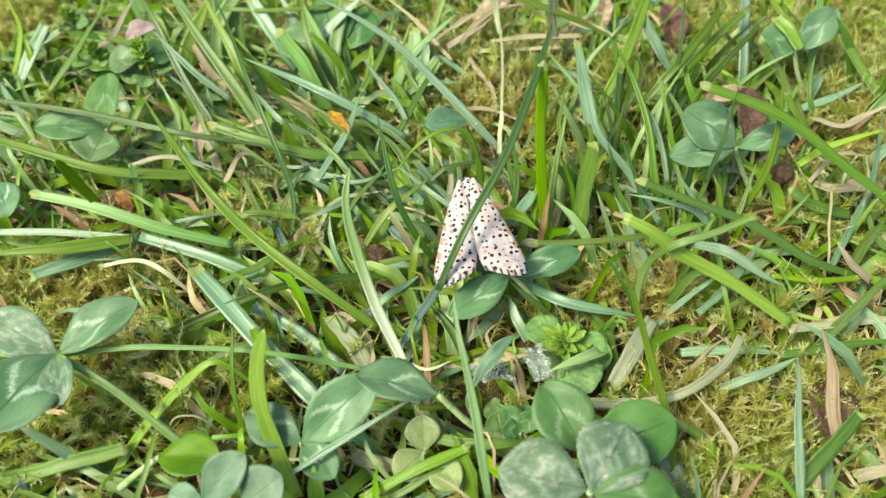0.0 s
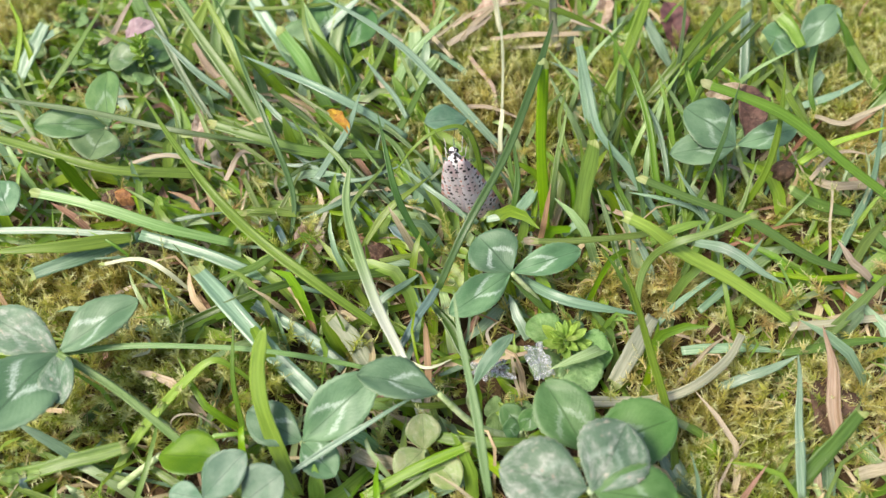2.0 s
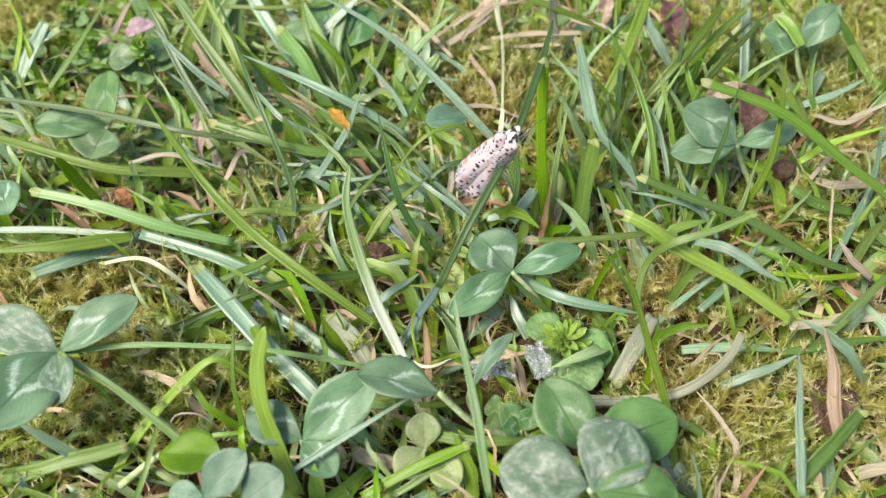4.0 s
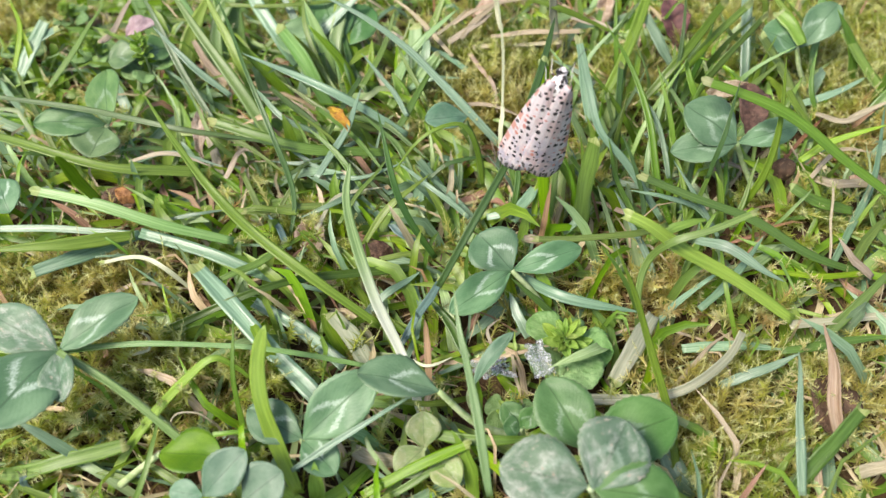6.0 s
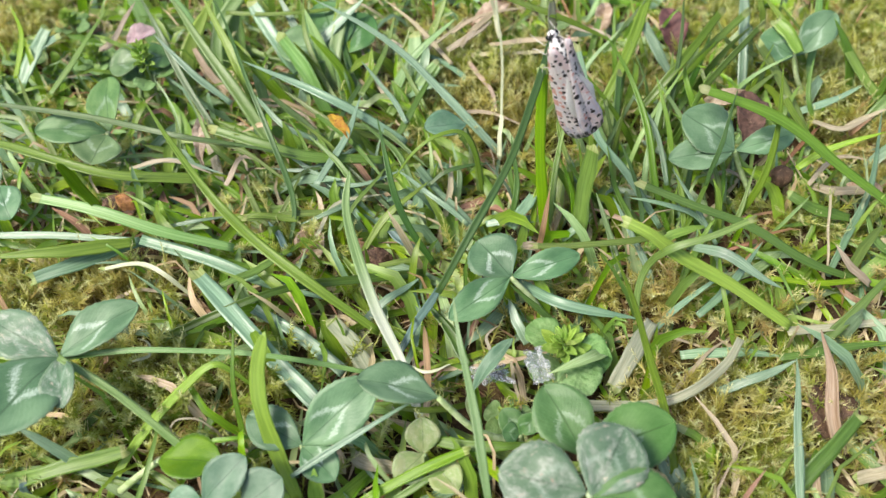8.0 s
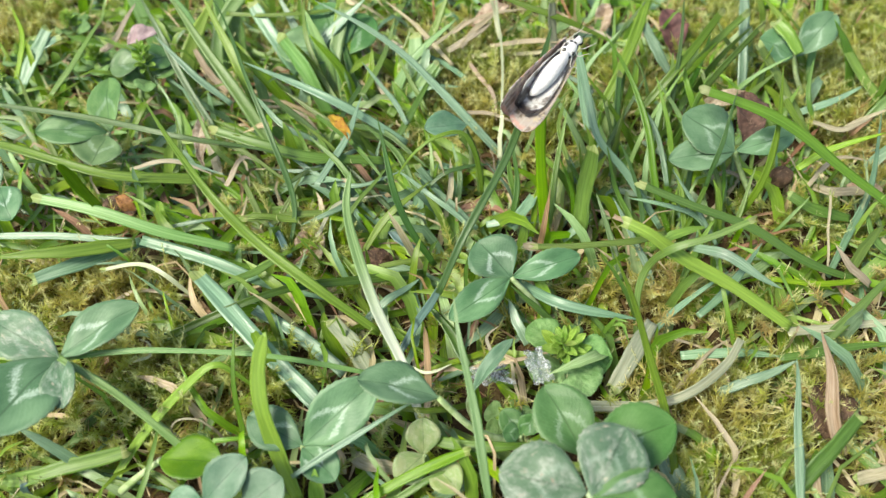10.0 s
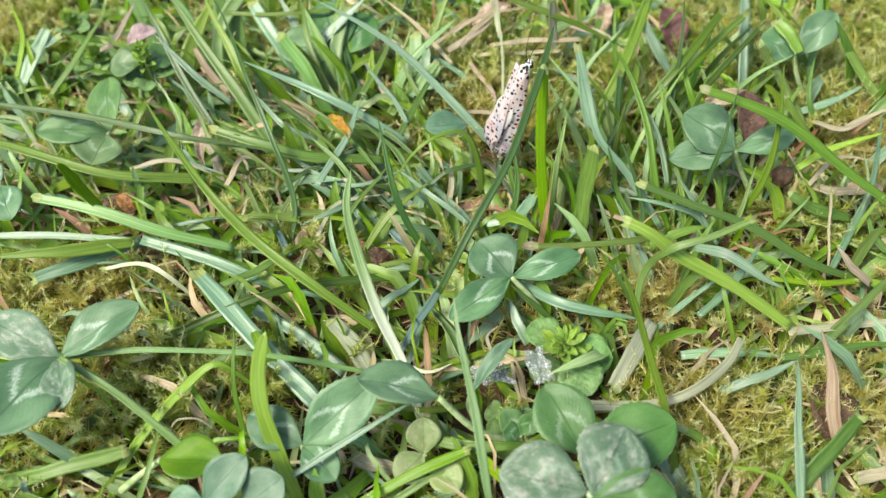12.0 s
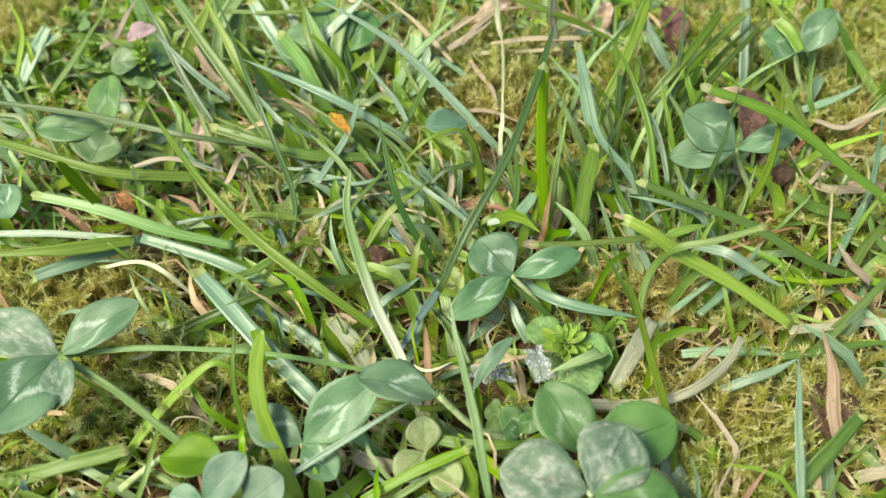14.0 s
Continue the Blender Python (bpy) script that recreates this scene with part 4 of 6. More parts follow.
blade([(41.1, -45.1, 3), (43.6, -41.9, 6), (45.6, -40.0, 7)], 1.11, "G", "point", tuft=tuft)
blade([(36.4, -39.9, 5), (33.9, -38.0, 6), (30.3, -36.0, 7)], 1.09, "G", "cut", tuft=tuft)
tuft = grass_tuft((30.5, -42.9, 3), "green and bright yellow-green grass with several blunt-cut blades")
blade([(30.5, -42.9, 3), (29.1, -36.3, 9), (27.0, -29.9, 14.0), (24.7, -24.5, 19.0), (21.9, -20.5, 24.0)], 1.28, "G", "point", tuft=tuft)
blade([(32.9, -42.9, 3), (33.6, -40.7, 5), (34.7, -38.0, 6)], 2.92, "Y", "cut", tuft=tuft)
blade([(32.8, -44.7, 2), (30.2, -42.5, 4), (28.7, -39.1, 5)], 2.69, "B", "cut", tuft=tuft)
tuft = grass_tuft((38.2, -30.3, 5), "blue-green grass with one pointed blade")
blade([(38.2, -30.3, 5), (43.4, -29.2, 7), (48.8, -27.5, 9)], 1.48, "B", "point", tuft=tuft)
tuft = grass_tuft((-14.5, -24.7, 1), "blue-green grass with two pointed blades")
blade([(-14.5, -24.7, 1), (-21.5, -19.6, 3), (-28.8, -15.4, 4)], 2.1, "B", "stalk", tuft=tuft)
blade([(-12.5, -16.8, 2), (-8.2, -13.5, 4), (-3.4, -10.1, 5)], 1.43, "B", "point", tuft=tuft)
tuft = grass_tuft((-81.6, 36.7, 6), "blue-green and green grass with several blunt-cut blades")
blade([(-81.6, 36.7, 6), (-79.9, 41.6, 9), (-77.6, 46.6, 12.0)], 2.52, "B", "cut", tuft=tuft)
blade([(-82.1, 40.7, 7), (-78.1, 43.9, 10.0), (-74.8, 45.2, 11.0)], 2.03, "B", "cut", tuft=tuft)
blade([(-75.0, 33.2, 6), (-71.6, 39.8, 9), (-66.9, 51.0, 13.0)], 1.27, "G", "point", tuft=tuft)
blade([(-83.4, 38.4, 6), (-83.2, 45.7, 10.0), (-86.7, 53.0, 13.0)], 1.19, "Y", "point", tuft=tuft)
tuft = grass_tuft((-42.7, 25.8, 4), "dark green and green grass with several pointed blades")
blade([(-42.7, 25.8, 4), (-48.2, 32.8, 9), (-53.8, 41.2, 15.0), (-59.0, 49.3, 19.0)], 1.42, "D", "point", tuft=tuft)
blade([(-34.7, 28.7, 7), (-39.2, 35.5, 14.0), (-45.7, 46.7, 20.0)], 1.87, "G", "point", tuft=tuft)
blade([(-39.1, 28.3, 8), (-46.3, 32.3, 12.0), (-54.0, 38.9, 16.0)], 1.32, "B", "point", tuft=tuft)
tuft = grass_tuft((-30.2, 19.6, 4), "green and pale green grass with several pointed blades")
blade([(-30.2, 19.6, 4), (-36.4, 26.6, 10.0), (-43.9, 35.3, 16.0), (-51.5, 45.0, 21.0)], 2.22, "G", "point", tuft=tuft)
blade([(-31.8, 29.5, 9), (-22.5, 19.7, 8), (-13.9, 9, 6)], 1.19, "D", "point", tuft=tuft)
blade([(-22.4, 20.0, 9), (-17.6, 8, 7), (-20.9, 0.8, 5)], 1.03, "G", "point", tuft=tuft)
blade([(-23.5, 11.0, 8), (-15.5, 7, 8), (-6.1, 10.0, 9)], 0.89, "B", "point", tuft=tuft)
blade([(-22.4, 18.2, 8), (-28.3, 20.4, 10.0), (-35.1, 27.3, 12.0)], 1.1, "B", "point", tuft=tuft)
blade([(-22.8, 23.9, 9), (-16.2, 17.1, 9), (-9, 8, 7)], 1, "G", "point", tuft=tuft)
tuft = grass_tuft((-28.6, 41.5, 5), "blue-green and green grass with two blunt-cut blades")
blade([(-28.6, 41.5, 5), (-31.6, 43.4, 9), (-37.7, 50.8, 15.0)], 2.62, "B", "cut", tuft=tuft)
blade([(-35.8, 45.7, 6), (-30.1, 49.1, 9), (-20.9, 52.5, 12.0)], 1.35, "G", "point", tuft=tuft)
tuft = grass_tuft((-43.0, 50.0, 13.0), "green grass with one pointed blade")
blade([(-43.0, 50.0, 13.0), (-29.2, 48.2, 14.0), (-16.2, 51.4, 14.0)], 1, "G", "stalk", tuft=tuft)
tuft = grass_tuft((-4.5, 45.2, 5), "green grass with one pointed blade")
blade([(-4.5, 45.2, 5), (-1.6, 51.1, 9), (1.3, 56.5, 14.0)], 1.89, "G", "point", tuft=tuft)
tuft = grass_tuft((-10.1, 29.8, 4), "green and dark green grass with several pointed blades")
blade([(-10.1, 29.8, 4), (-5.9, 35.4, 7), (-2.1, 40.2, 10.0)], 2.22, "G", "point", tuft=tuft)
blade([(-14.1, 33.1, 4), (-17.9, 38.9, 7), (-20.7, 49.5, 12.0)], 1.49, "D", "point", tuft=tuft)
blade([(-18.8, 30.6, 4), (-23.2, 36.7, 8), (-26.6, 43.3, 13.0), (-27.2, 51.6, 17.0)], 1.17, "G", "point", tuft=tuft)
blade([(-2.5, 27.0, 5), (-5.2, 32.4, 8), (-9, 39.2, 12.0)], 1.07, "G", "point", tuft=tuft)
blade([(-16.9, 23.9, 7), (-9.5, 19.7, 8), (-2.4, 13.1, 6)], 1.13, "D", "point", tuft=tuft)
blade([(-15.6, 33.2, 6), (-11.5, 41.6, 9), (-9.4, 49.0, 13.0)], 1.32, "G", "point", tuft=tuft)
blade([(-6.5, 22.7, 8), (-9.7, 28.2, 10.0), (-15.2, 35.7, 12.0)], 0.95, "B", "point", tuft=tuft)
tuft = grass_tuft((11.8, 51.2, 16.0), "green grass with one pointed blade")
blade([(11.8, 51.2, 16.0), (21.6, 47.5, 14.0), (30.7, 45.8, 11.0), (36.3, 43.4, 9)], 1.33, "G", "point", tuft=tuft)
tuft = grass_tuft((38.5, -2, 4), "green and dark green grass with several pointed blades")
blade([(38.5, -2, 4), (43.6, 6, 9), (45.5, 10.7, 11.0)], 0.99, "G", "point", tuft=tuft)
blade([(33.5, 0.1, 3), (32.2, 6, 9), (29.3, 11.5, 14.0)], 0.86, "D", "point", tuft=tuft)
blade([(31.9, -1.7, 5), (28.6, 6, 9), (27.3, 11.2, 13.0)], 1.03, "G", "point", tuft=tuft)
blade([(37.9, 8, 7), (36.6, 15.2, 12.0), (32.4, 20.7, 16.0)], 0.98, "B", "point", tuft=tuft)
tuft = grass_tuft((59.1, 9, 10.0), "bright yellow-green grass with one pointed blade")
blade([(59.1, 9, 10.0), (64.1, 10.6, 13.0), (72.2, 11.3, 16.0)], 1.27, "Y", "point", tuft=tuft)
tuft = grass_tuft((-31.6, -45.1, 3), "green and pale green grass with two pointed blades")
blade([(-31.6, -45.1, 3), (-36.2, -42.5, 4), (-40.5, -40.2, 4)], 1.24, "G", "point", tuft=tuft)
blade([(-32.6, -40.5, 8), (-40.7, -35.6, 13.0), (-48.8, -31.5, 16.0)], 1.03, "L", "stalk", tuft=tuft)
tuft = grass_tuft((-6.8, -45.1, 3), "green grass with one pointed blade")
blade([(-6.8, -45.1, 3), (-1.7, -43.0, 5), (4.9, -40.7, 5)], 1.01, "G", "point", tuft=tuft)
tuft = grass_tuft((30.8, 39.7, 11.0), "dark green grass with one pointed blade")
blade([(30.8, 39.7, 11.0), (35.5, 44.6, 14.0), (39.4, 48.0, 18.0)], 0.79, "D", "point", tuft=tuft)
tuft = grass_tuft((43.7, 37.6, 8), "blue-green grass with one blunt-cut blade")
blade([(43.7, 37.6, 8), (41.3, 39.7, 11.0), (38.3, 44.0, 15.0)], 1.96, "B", "cut", tuft=tuft)
tuft = grass_tuft((46.9, 25.1, 7), "bright yellow-green grass with one pointed blade")
blade([(46.9, 25.1, 7), (44.8, 27.8, 11.0), (44.0, 33.0, 14.0)], 1.33, "Y", "point", tuft=tuft)
tuft = grass_tuft((65.2, 51.1, 9), "green grass with one blunt-cut blade")
blade([(65.2, 51.1, 9), (64.2, 52.5, 12.0), (63.5, 54.8, 15.0)], 1.39, "G", "cut", tuft=tuft)
tuft = grass_tuft((21.4, 0.3, 2), "green grass with one pointed blade")
blade([(21.4, 0.3, 2), (23.0, 6, 9), (22.2, 10.4, 15.0)], 1.01, "G", "point", tuft=tuft)
tuft = grass_tuft((-21.8, 8.2, 4), "green and pale green grass with several pointed blades")
blade([(-21.8, 8.2, 4), (-23.7, 14.5, 10.0), (-27.0, 18.7, 14.0)], 0.78, "G", "point", tuft=tuft)
blade([(-27.1, 8, 7), (-21.6, 11.0, 8), (-14.0, 12.1, 7)], 0.83, "D", "point", tuft=tuft)
blade([(-13.6, 6, 7), (-17.5, 10.3, 10.0), (-23.0, 15.2, 12.0)], 1.12, "G", "point", tuft=tuft)
blade([(-21.2, 7, 8), (-16.8, 14.9, 11.0), (-14.4, 24.5, 13.0)], 1.34, "B", "point", tuft=tuft)
tuft = grass_tuft((-53.6, 13.1, 6), "blue-green grass with one pointed blade")
blade([(-53.6, 13.1, 6), (-46.7, 12.1, 9), (-37.2, 10.7, 7)], 0.91, "B", "point", tuft=tuft)
tuft = grass_tuft((7.3, 36.6, 4), "blue-green grass with one pointed blade")
blade([(7.3, 36.6, 4), (1.8, 40.7, 7), (-6, 43.4, 9)], 1.17, "B", "point", tuft=tuft)
tuft = grass_tuft((-66.4, 13.1, 6), "green grass with one pointed blade")
blade([(-66.4, 13.1, 6), (-73.3, 23.5, 10.0), (-77.7, 30.9, 13.0)], 1.05, "G", "point", tuft=tuft)
tuft = grass_tuft((-14.3, 16.7, 8), "blue-green grass with one pointed blade")
blade([(-14.3, 16.7, 8), (-21.6, 11.0, 8), (-29.6, 12.1, 7)], 1.11, "B", "point", tuft=tuft)
tuft = grass_tuft((-4.2, 7, 6), "pale green grass with one pointed blade")
blade([(-4.2, 7, 6), (-8.2, 14.2, 9), (-14.3, 20.0, 11.0)], 1.24, "G", "point", tuft=tuft)
tuft = grass_tuft((-15.1, 31.5, 10.0), "pale green grass with one pointed blade")
blade([(-15.1, 31.5, 10.0), (-18.6, 22.3, 9), (-21.0, 13.5, 7)], 0.94, "D", "point", tuft=tuft)
blade([(50.9, -20.2, 5), (58.9, -18.7, 4), (69.3, -17.0, 3)], 1.29, "P", "stalk", label="pale straw-coloured stem lying on the moss")
blade([(15.0, -7, 8.8), (13.6, -7, 8.9), (12.3, -7.1, 9)], 1.46, "S", "cut", label="dry straw-coloured node on a blade")
blade([(10.3, 17.4, 4), (10.7, 25.4, 11.0), (10.7, 34.1, 15.0), (9.9, 45.7, 20.0)], 0.5, "P", "stalk", label="thin upright whitish grass stalk")
blade([(54.0, -38.1, 2), (53.1, -34.6, 5), (52.8, -29.9, 9), (51.2, -25.3, 13)], 1.9, "R", "point", fold=0.8, roll=20, twist=60, label="dry reddish-brown folded dead blade")
blade([(20.1, -31.9, 4), (27.4, -32.8, 6), (33.2, -32.0, 8), (38.7, -28.2, 9), (40.9, -25.4, 11)], 1.5, "A", "stalk", label="dry greyish-brown straw lying on the moss")
blade([(-9.6, -26.4, 1), (-13.6, -21.6, 4), (-16.5, -18.8, 6)], 2.6, "A", "cut", label="dead pinkish-brown blade end")
blade([(-9.1, 31.5, 4), (-13.2, 38.4, 6), (-16.8, 46.2, 9)], 1.3, "S", "point", label="pale whitish dry grass leaf")
blade([(1.8, 40.2, 8), (-4.9, 48.1, 11.0), (-12.0, 56.6, 12.0)], 0.95, "S", "point", label="pinkish dry dead grass blade")
blade([(4.3, 45.6, 6), (13.3, 45.2, 7), (23.7, 46.0, 7)], 0.9, "S", "stalk", label="pale straw lying flat on moss")
blade([(3.5, 45.8, 8), (7.5, 50.6, 10.0), (12.2, 54.5, 12.0)], 1.28, "S", "point", label="dry straw-coloured dead grass blade")
blade([(23.8, 47.9, 3), (22.7, 51.1, 9), (21.9, 56.5, 14.0)], 0.94, "S", "stalk", label="upright greyish dry grass stalk")
blade([(-42.4, 37.8, 3), (-47.8, 42.9, 6), (-51.7, 49.1, 9)], 1.41, "R", "point", label="thin reddish-brown dead grass blade")
blade([(-39.2, 12.9, 2), (-42.0, 19.6, 4), (-45.4, 27.0, 7)], 1.64, "S", "point", label="torn papery straw leaf")
blade([(-70.6, 45.7, 6), (-66.5, 47.7, 8), (-62.7, 55.6, 12.0)], 1.33, "S", "point", label="pale dry leaning straw stalk")
blade([(-37.9, -14.0, 5), (-41.2, -13.0, 9), (-45.5, -11.4, 10.0), (-51.4, -11.7, 9)], 0.7, "P", "cut", label="pale cream stem end curled over the moss")
blade([(-52.7, -14.4, 3), (-46.4, -12.6, 5), (-38.8, -12.9, 4)], 0.72, "S", "point", label="thin dry stem lying on the moss")
blade([(31.8, 2.3, 4), (28.0, 3.3, 5), (24.8, 4.6, 5)], 0.89, "R", "point", label="thin reddish dead grass blade")
blade([(67.5, -10.0, 3), (63.7, -8.4, 6), (61.5, -6, 8)], 1.39, "S", "point", label="curled dry tan leaf end")
blade([(65.8, 7.6, 6), (63.4, 9, 6), (61.4, 10.3, 6)], 1.14, "S", "cut", label="short cut piece of cream-coloured stem")
blade([(61.9, -6.6, 3), (62.5, -1, 7), (62.3, 2.7, 11.0)], 0.41, "S", "cut", label="thin reddish upright stalk")
blade([(59.9, -40.6, 4), (57.3, -41.6, 4), (53.6, -42.5, 4)], 1.73, "S", "cut", label="pale broad straw end on the ground")
blade([(-25.6, -39.1, 5), (-28.6, -37.8, 6), (-29.7, -37.4, 8)], 0.38, "S", "stalk", label="twisted dry tan leaf end")
blade([(-29.7, -37.5, 8), (-31.5, -36.9, 10.0), (-34.0, -37.2, 10.0), (-34.9, -38.3, 9), (-33.0, -38.8, 7)], 0.26, "S", "point", label="thread-thin dry curl over the moss")
blade([(-6.4, -40.1, 2), (-10.1, -39.8, 3), (-12.4, -38.5, 3)], 1.95, "S", "cut", label="yellowish torn blade end")
blade([(-4.4, -25.6, 4), (-1.9, -27.1, 5), (1.3, -26.3, 6)], 0.45, "P", "point", label="small pale feathery sprig on litter")
blade([(72.3, 22.3, 7), (78.0, 25.1, 8), (83.1, 26.2, 9)], 0.85, "S", "point", label="dry straw blade lying on moss")
blade([(61.7, 8, 7), (68.1, 13.8, 8), (73.7, 13.1, 8)], 0.89, "S", "point", label="dry curved straw blade on moss")
blade([(46.3, 12.3, 4), (50.2, 13.4, 5), (54.9, 10.9, 4)], 0.86, "R", "point", label="thin reddish dead grass blade")
blade([(0.6, 27.4, 6), (8, 27.0, 7), (15.0, 23.1, 7)], 0.81, "S", "point", label="dry thin straw lying on moss")
blade([(5.1, 42.5, 7), (9.2, 32.8, 7), (10.0, 25.8, 6)], 0.99, "R", "point", label="thin brown dead grass blade")
blade([(32.2, -30.1, 4), (36.9, -25.2, 5), (41.9, -21.4, 5)], 0.7, "S", "point", label="dry grey straw blade on moss")
blade([(7.9, -24.0, 3), (6.3, -21.4, 5), (8.5, -18.9, 5)], 0.52, "S", "point", label="thin curled tan straw thread")
blade([(10.0, -24.0, 3), (10.5, -28.7, 3), (11.1, -33.1, 3)], 0.51, "S", "point", label="thin curled tan straw thread")
blade([(-44.0, -25.9, 6), (-41.1, -26.4, 8), (-41.0, -24.8, 9), (-42.7, -24.0, 9)], 0.41, "P", "point", label="small white curled withered wisp")
blade([(22.3, 46.0, 7.0), (21.6, 47.1, 12.0), (21.0, 48.3, 17.0)], 1.7, "A", "cut", label="upright pale grey dry grass stem")
blade([(11.0, 41.5, 13.0), (10.1, 44.5, 16.0), (9.1, 45.5, 19.0)], 0.9, "P", "stalk", label="whitish upper piece of a thin stalk")
blade([(10.0, 15.9, 6.0), (10.1, 17.9, 9.0), (10.3, 20.4, 12.0)], 0.85, "P", "stalk", label="white sheath at the foot of a thin stalk")
blade([(9.5, 46.5, 8.0), (18.7, 46.6, 9.0), (27.9, 47.0, 9.0)], 1.0, "S", "cut", label="pale straw lying across the moss")
blade([(0.9, 46.0, 7.0), (5.8, 48.1, 9.0), (10.1, 52.1, 10.0)], 1.5, "S", "point", label="cream-coloured dry grass leaf on the moss")
blade([(26.2, 53.1, 8.0), (31.4, 49.3, 9.0), (35.2, 47.3, 8.0)], 1.2, "S", "point", label="curled cream-coloured dry leaf")
blade([(-10.7, 48.0, 8.0), (-5.4, 41.0, 9.0), (-2.0, 35.0, 9.0)], 1.2, "S", "point", label="thin pale dry grass leaf")
blade([(63.2, 8.8, 6.0), (66.8, 6.5, 7.0), (72.7, 7.2, 7.0)], 1.6, "S", "cut", label="cream-coloured dry stem end on the moss")
blade([(67.6, 24.4, 7.0), (71.4, 21.4, 8.0), (77.0, 22.9, 9.0)], 1.1, "S", "point", label="pale dry straw lying in the moss")
blade([(-6, 42.5, 7), (-1.6, 45.3, 9), (5.3, 52.0, 11.0)], 0.75, "S", "point", label="dry pale straw blade in moss")
blade([(1.8, 50.6, 8), (7.6, 53.6, 10.0), (17.1, 56.6, 10.0)], 0.91, "S", "point", label="dry pale straw blade in moss")
blade([(-21.6, 9, 6), (-16.7, 9.3, 7), (-12.8, 6.3, 6)], 0.9, "S", "point", label="dry pale straw blade in grass")
blade([(-37.1, 9, 6), (-34.6, 13.8, 8), (-30.8, 13.5, 7)], 0.95, "S", "point", label="dry pale straw blade in grass")
blade([(-53.4, 11.0, 8), (-46.1, 11.0, 10.0), (-38.7, 9.7, 8)], 0.81, "S", "point", label="thin whitish dry grass blade")
blade([(-20.4, -2.5, 6), (-17.2, 4, 7), (-9.8, 6, 7)], 0.71, "P", "point", label="thin whitish dry grass blade")
clover([((10.3, -12.4, 8), (5.4, -6.3, 9.5), 8.23, 0.15, 0), ((10.3, -12.4, 8), (21.1, -8.8, 9), 4.48, 0.3, -10), ((10.1, -12.6, 8), (0.9, -20.1, 8), 5.17, 0.2, 8)],
       [(17.3, -18.8, 1), (14.4, -14.6, 4), (10.3, -12.4, 8)], "C", label="clover leaf of three leaflets with pale chevrons")
clover([((48.1, 10.1, 13.0), (39.7, 14.8, 17.0), 8.99, 0.12, 0), ((48.1, 10.1, 13.0), (36.8, 8, 13.0), 5.66, 0.15, 5), ((48.1, 10.1, 13.0), (58.7, 13.2, 14.0), 4.51, 0.35, -15)],
       [(54.3, 10.1, 2), (50.7, 11.0, 8), (48.1, 10.1, 13.0)], "N", label="broad grey-green clover leaf among upright blades")
clover([((-0.6, -36.1, 14.0), (-10.6, -35.2, 17.0), 5.95, 0.35, -25)],
       [(9.3, -36.9, 3), (4.1, -37.4, 8), (-0.6, -36.1, 14.0)], "C", label="clover leaf with a folded leaflet")
clover([((-18.0, -39.7, 8), (-8.6, -33.5, 14.0), 6.86, 0.35, -8), ((-18.0, -39.7, 8), (-13.3, -44.3, 8), 4.8, 0.25, 10), ((-18.0, -39.7, 8), (-25.4, -35.8, 9), 5.58, 0.25, 0)],
       [(-17.0, -40.5, 1), (-17.8, -39.8, 4), (-18.0, -39.7, 8)], "C", label="large dark clover leaf with a pale chevron")
clover([((17.3, -43.0, 12.0), (12.6, -34.9, 15.0), 7.4, 0.2, 0), ((17.6, -43.0, 12.0), (28.5, -39.4, 14.0), 7.9, 0.22, 5)],
       [(22.5, -44.7, 2), (20.2, -43.9, 8), (17.4, -43.0, 12.0)], "L", label="large fresh green grey-green clover leaf with rounded leaflets")
clover([((16.0, -49.6, 17.0), (6.2, -47.6, 18.0), 8.6, 0.12, 0), ((16.4, -50.0, 17.0), (21.2, -42.4, 18.5), 8.4, 0.12, 0), ((16.6, -49.8, 17.0), (26.4, -50.4, 15.0), 7.0, 0.2, 0, "L")],
       [(21.4, -45.9, 3), (18.5, -48.5, 10.0), (16.2, -49.8, 17.0)], "H", label="greyed clover leaf with brown blemishes")
clover([((-49.6, -30.6, 14.5), (-40.2, -23.9, 17.0), 6.07, 0.3, 10, "C"), ((-49.6, -30.6, 14.5), (-59.3, -26.2, 17.0), 6.21, 0.2, 0), ((-49.6, -30.6, 14.5), (-54.4, -42.1, 16.0), 10.3, 0.15, 0, "C"), ((-49.5, -30.8, 14.8), (-46.2, -38.3, 15.5), 4.48, 0.3, 0, "H")],
       [(-34.7, -37.3, 3), (-43.6, -32.7, 10.0), (-49.6, -30.6, 14.5)], "H", label="large clover leaf with a greyed leaflet on a long stalk")
clover([((-28.6, -47.9, 10.0), (-23.4, -43.9, 14.0), 4.99, 0.3, 0), ((-23.8, -48.6, 10.0), (-18.9, -46.1, 13.0), 5.94, 0.2, 0), ((-28.6, -47.9, 10.0), (-32.8, -47.2, 10.0), 3.16, 0.2, 0)],
       [(-28.1, -45.5, 2), (-27.7, -46.7, 6), (-27.2, -47.9, 10.0)], "U", label="pale clover leaf resting on the moss")
clover([((-36.1, -41.6, 8), (-27.7, -42.5, 9), 6.53, 0.3, 30)],
       [(-41.8, -43.6, 3), (-38.5, -42.6, 6), (-35.7, -41.6, 8)], "Y", label="yellow-green clover leaflet, cupped")
clover([((67.6, 38.8, 11.0), (75.2, 45.5, 16.0), 6.4, 0.25, 0), ((66.9, 38.5, 11.0), (60.0, 40.3, 14.0), 7.71, 0.2, 0)],
       [(71.7, 36.4, 2), (68.5, 37.1, 7), (67.0, 38.8, 11.0)], "N", label="grey-green clover leaf with rounded leaflets")
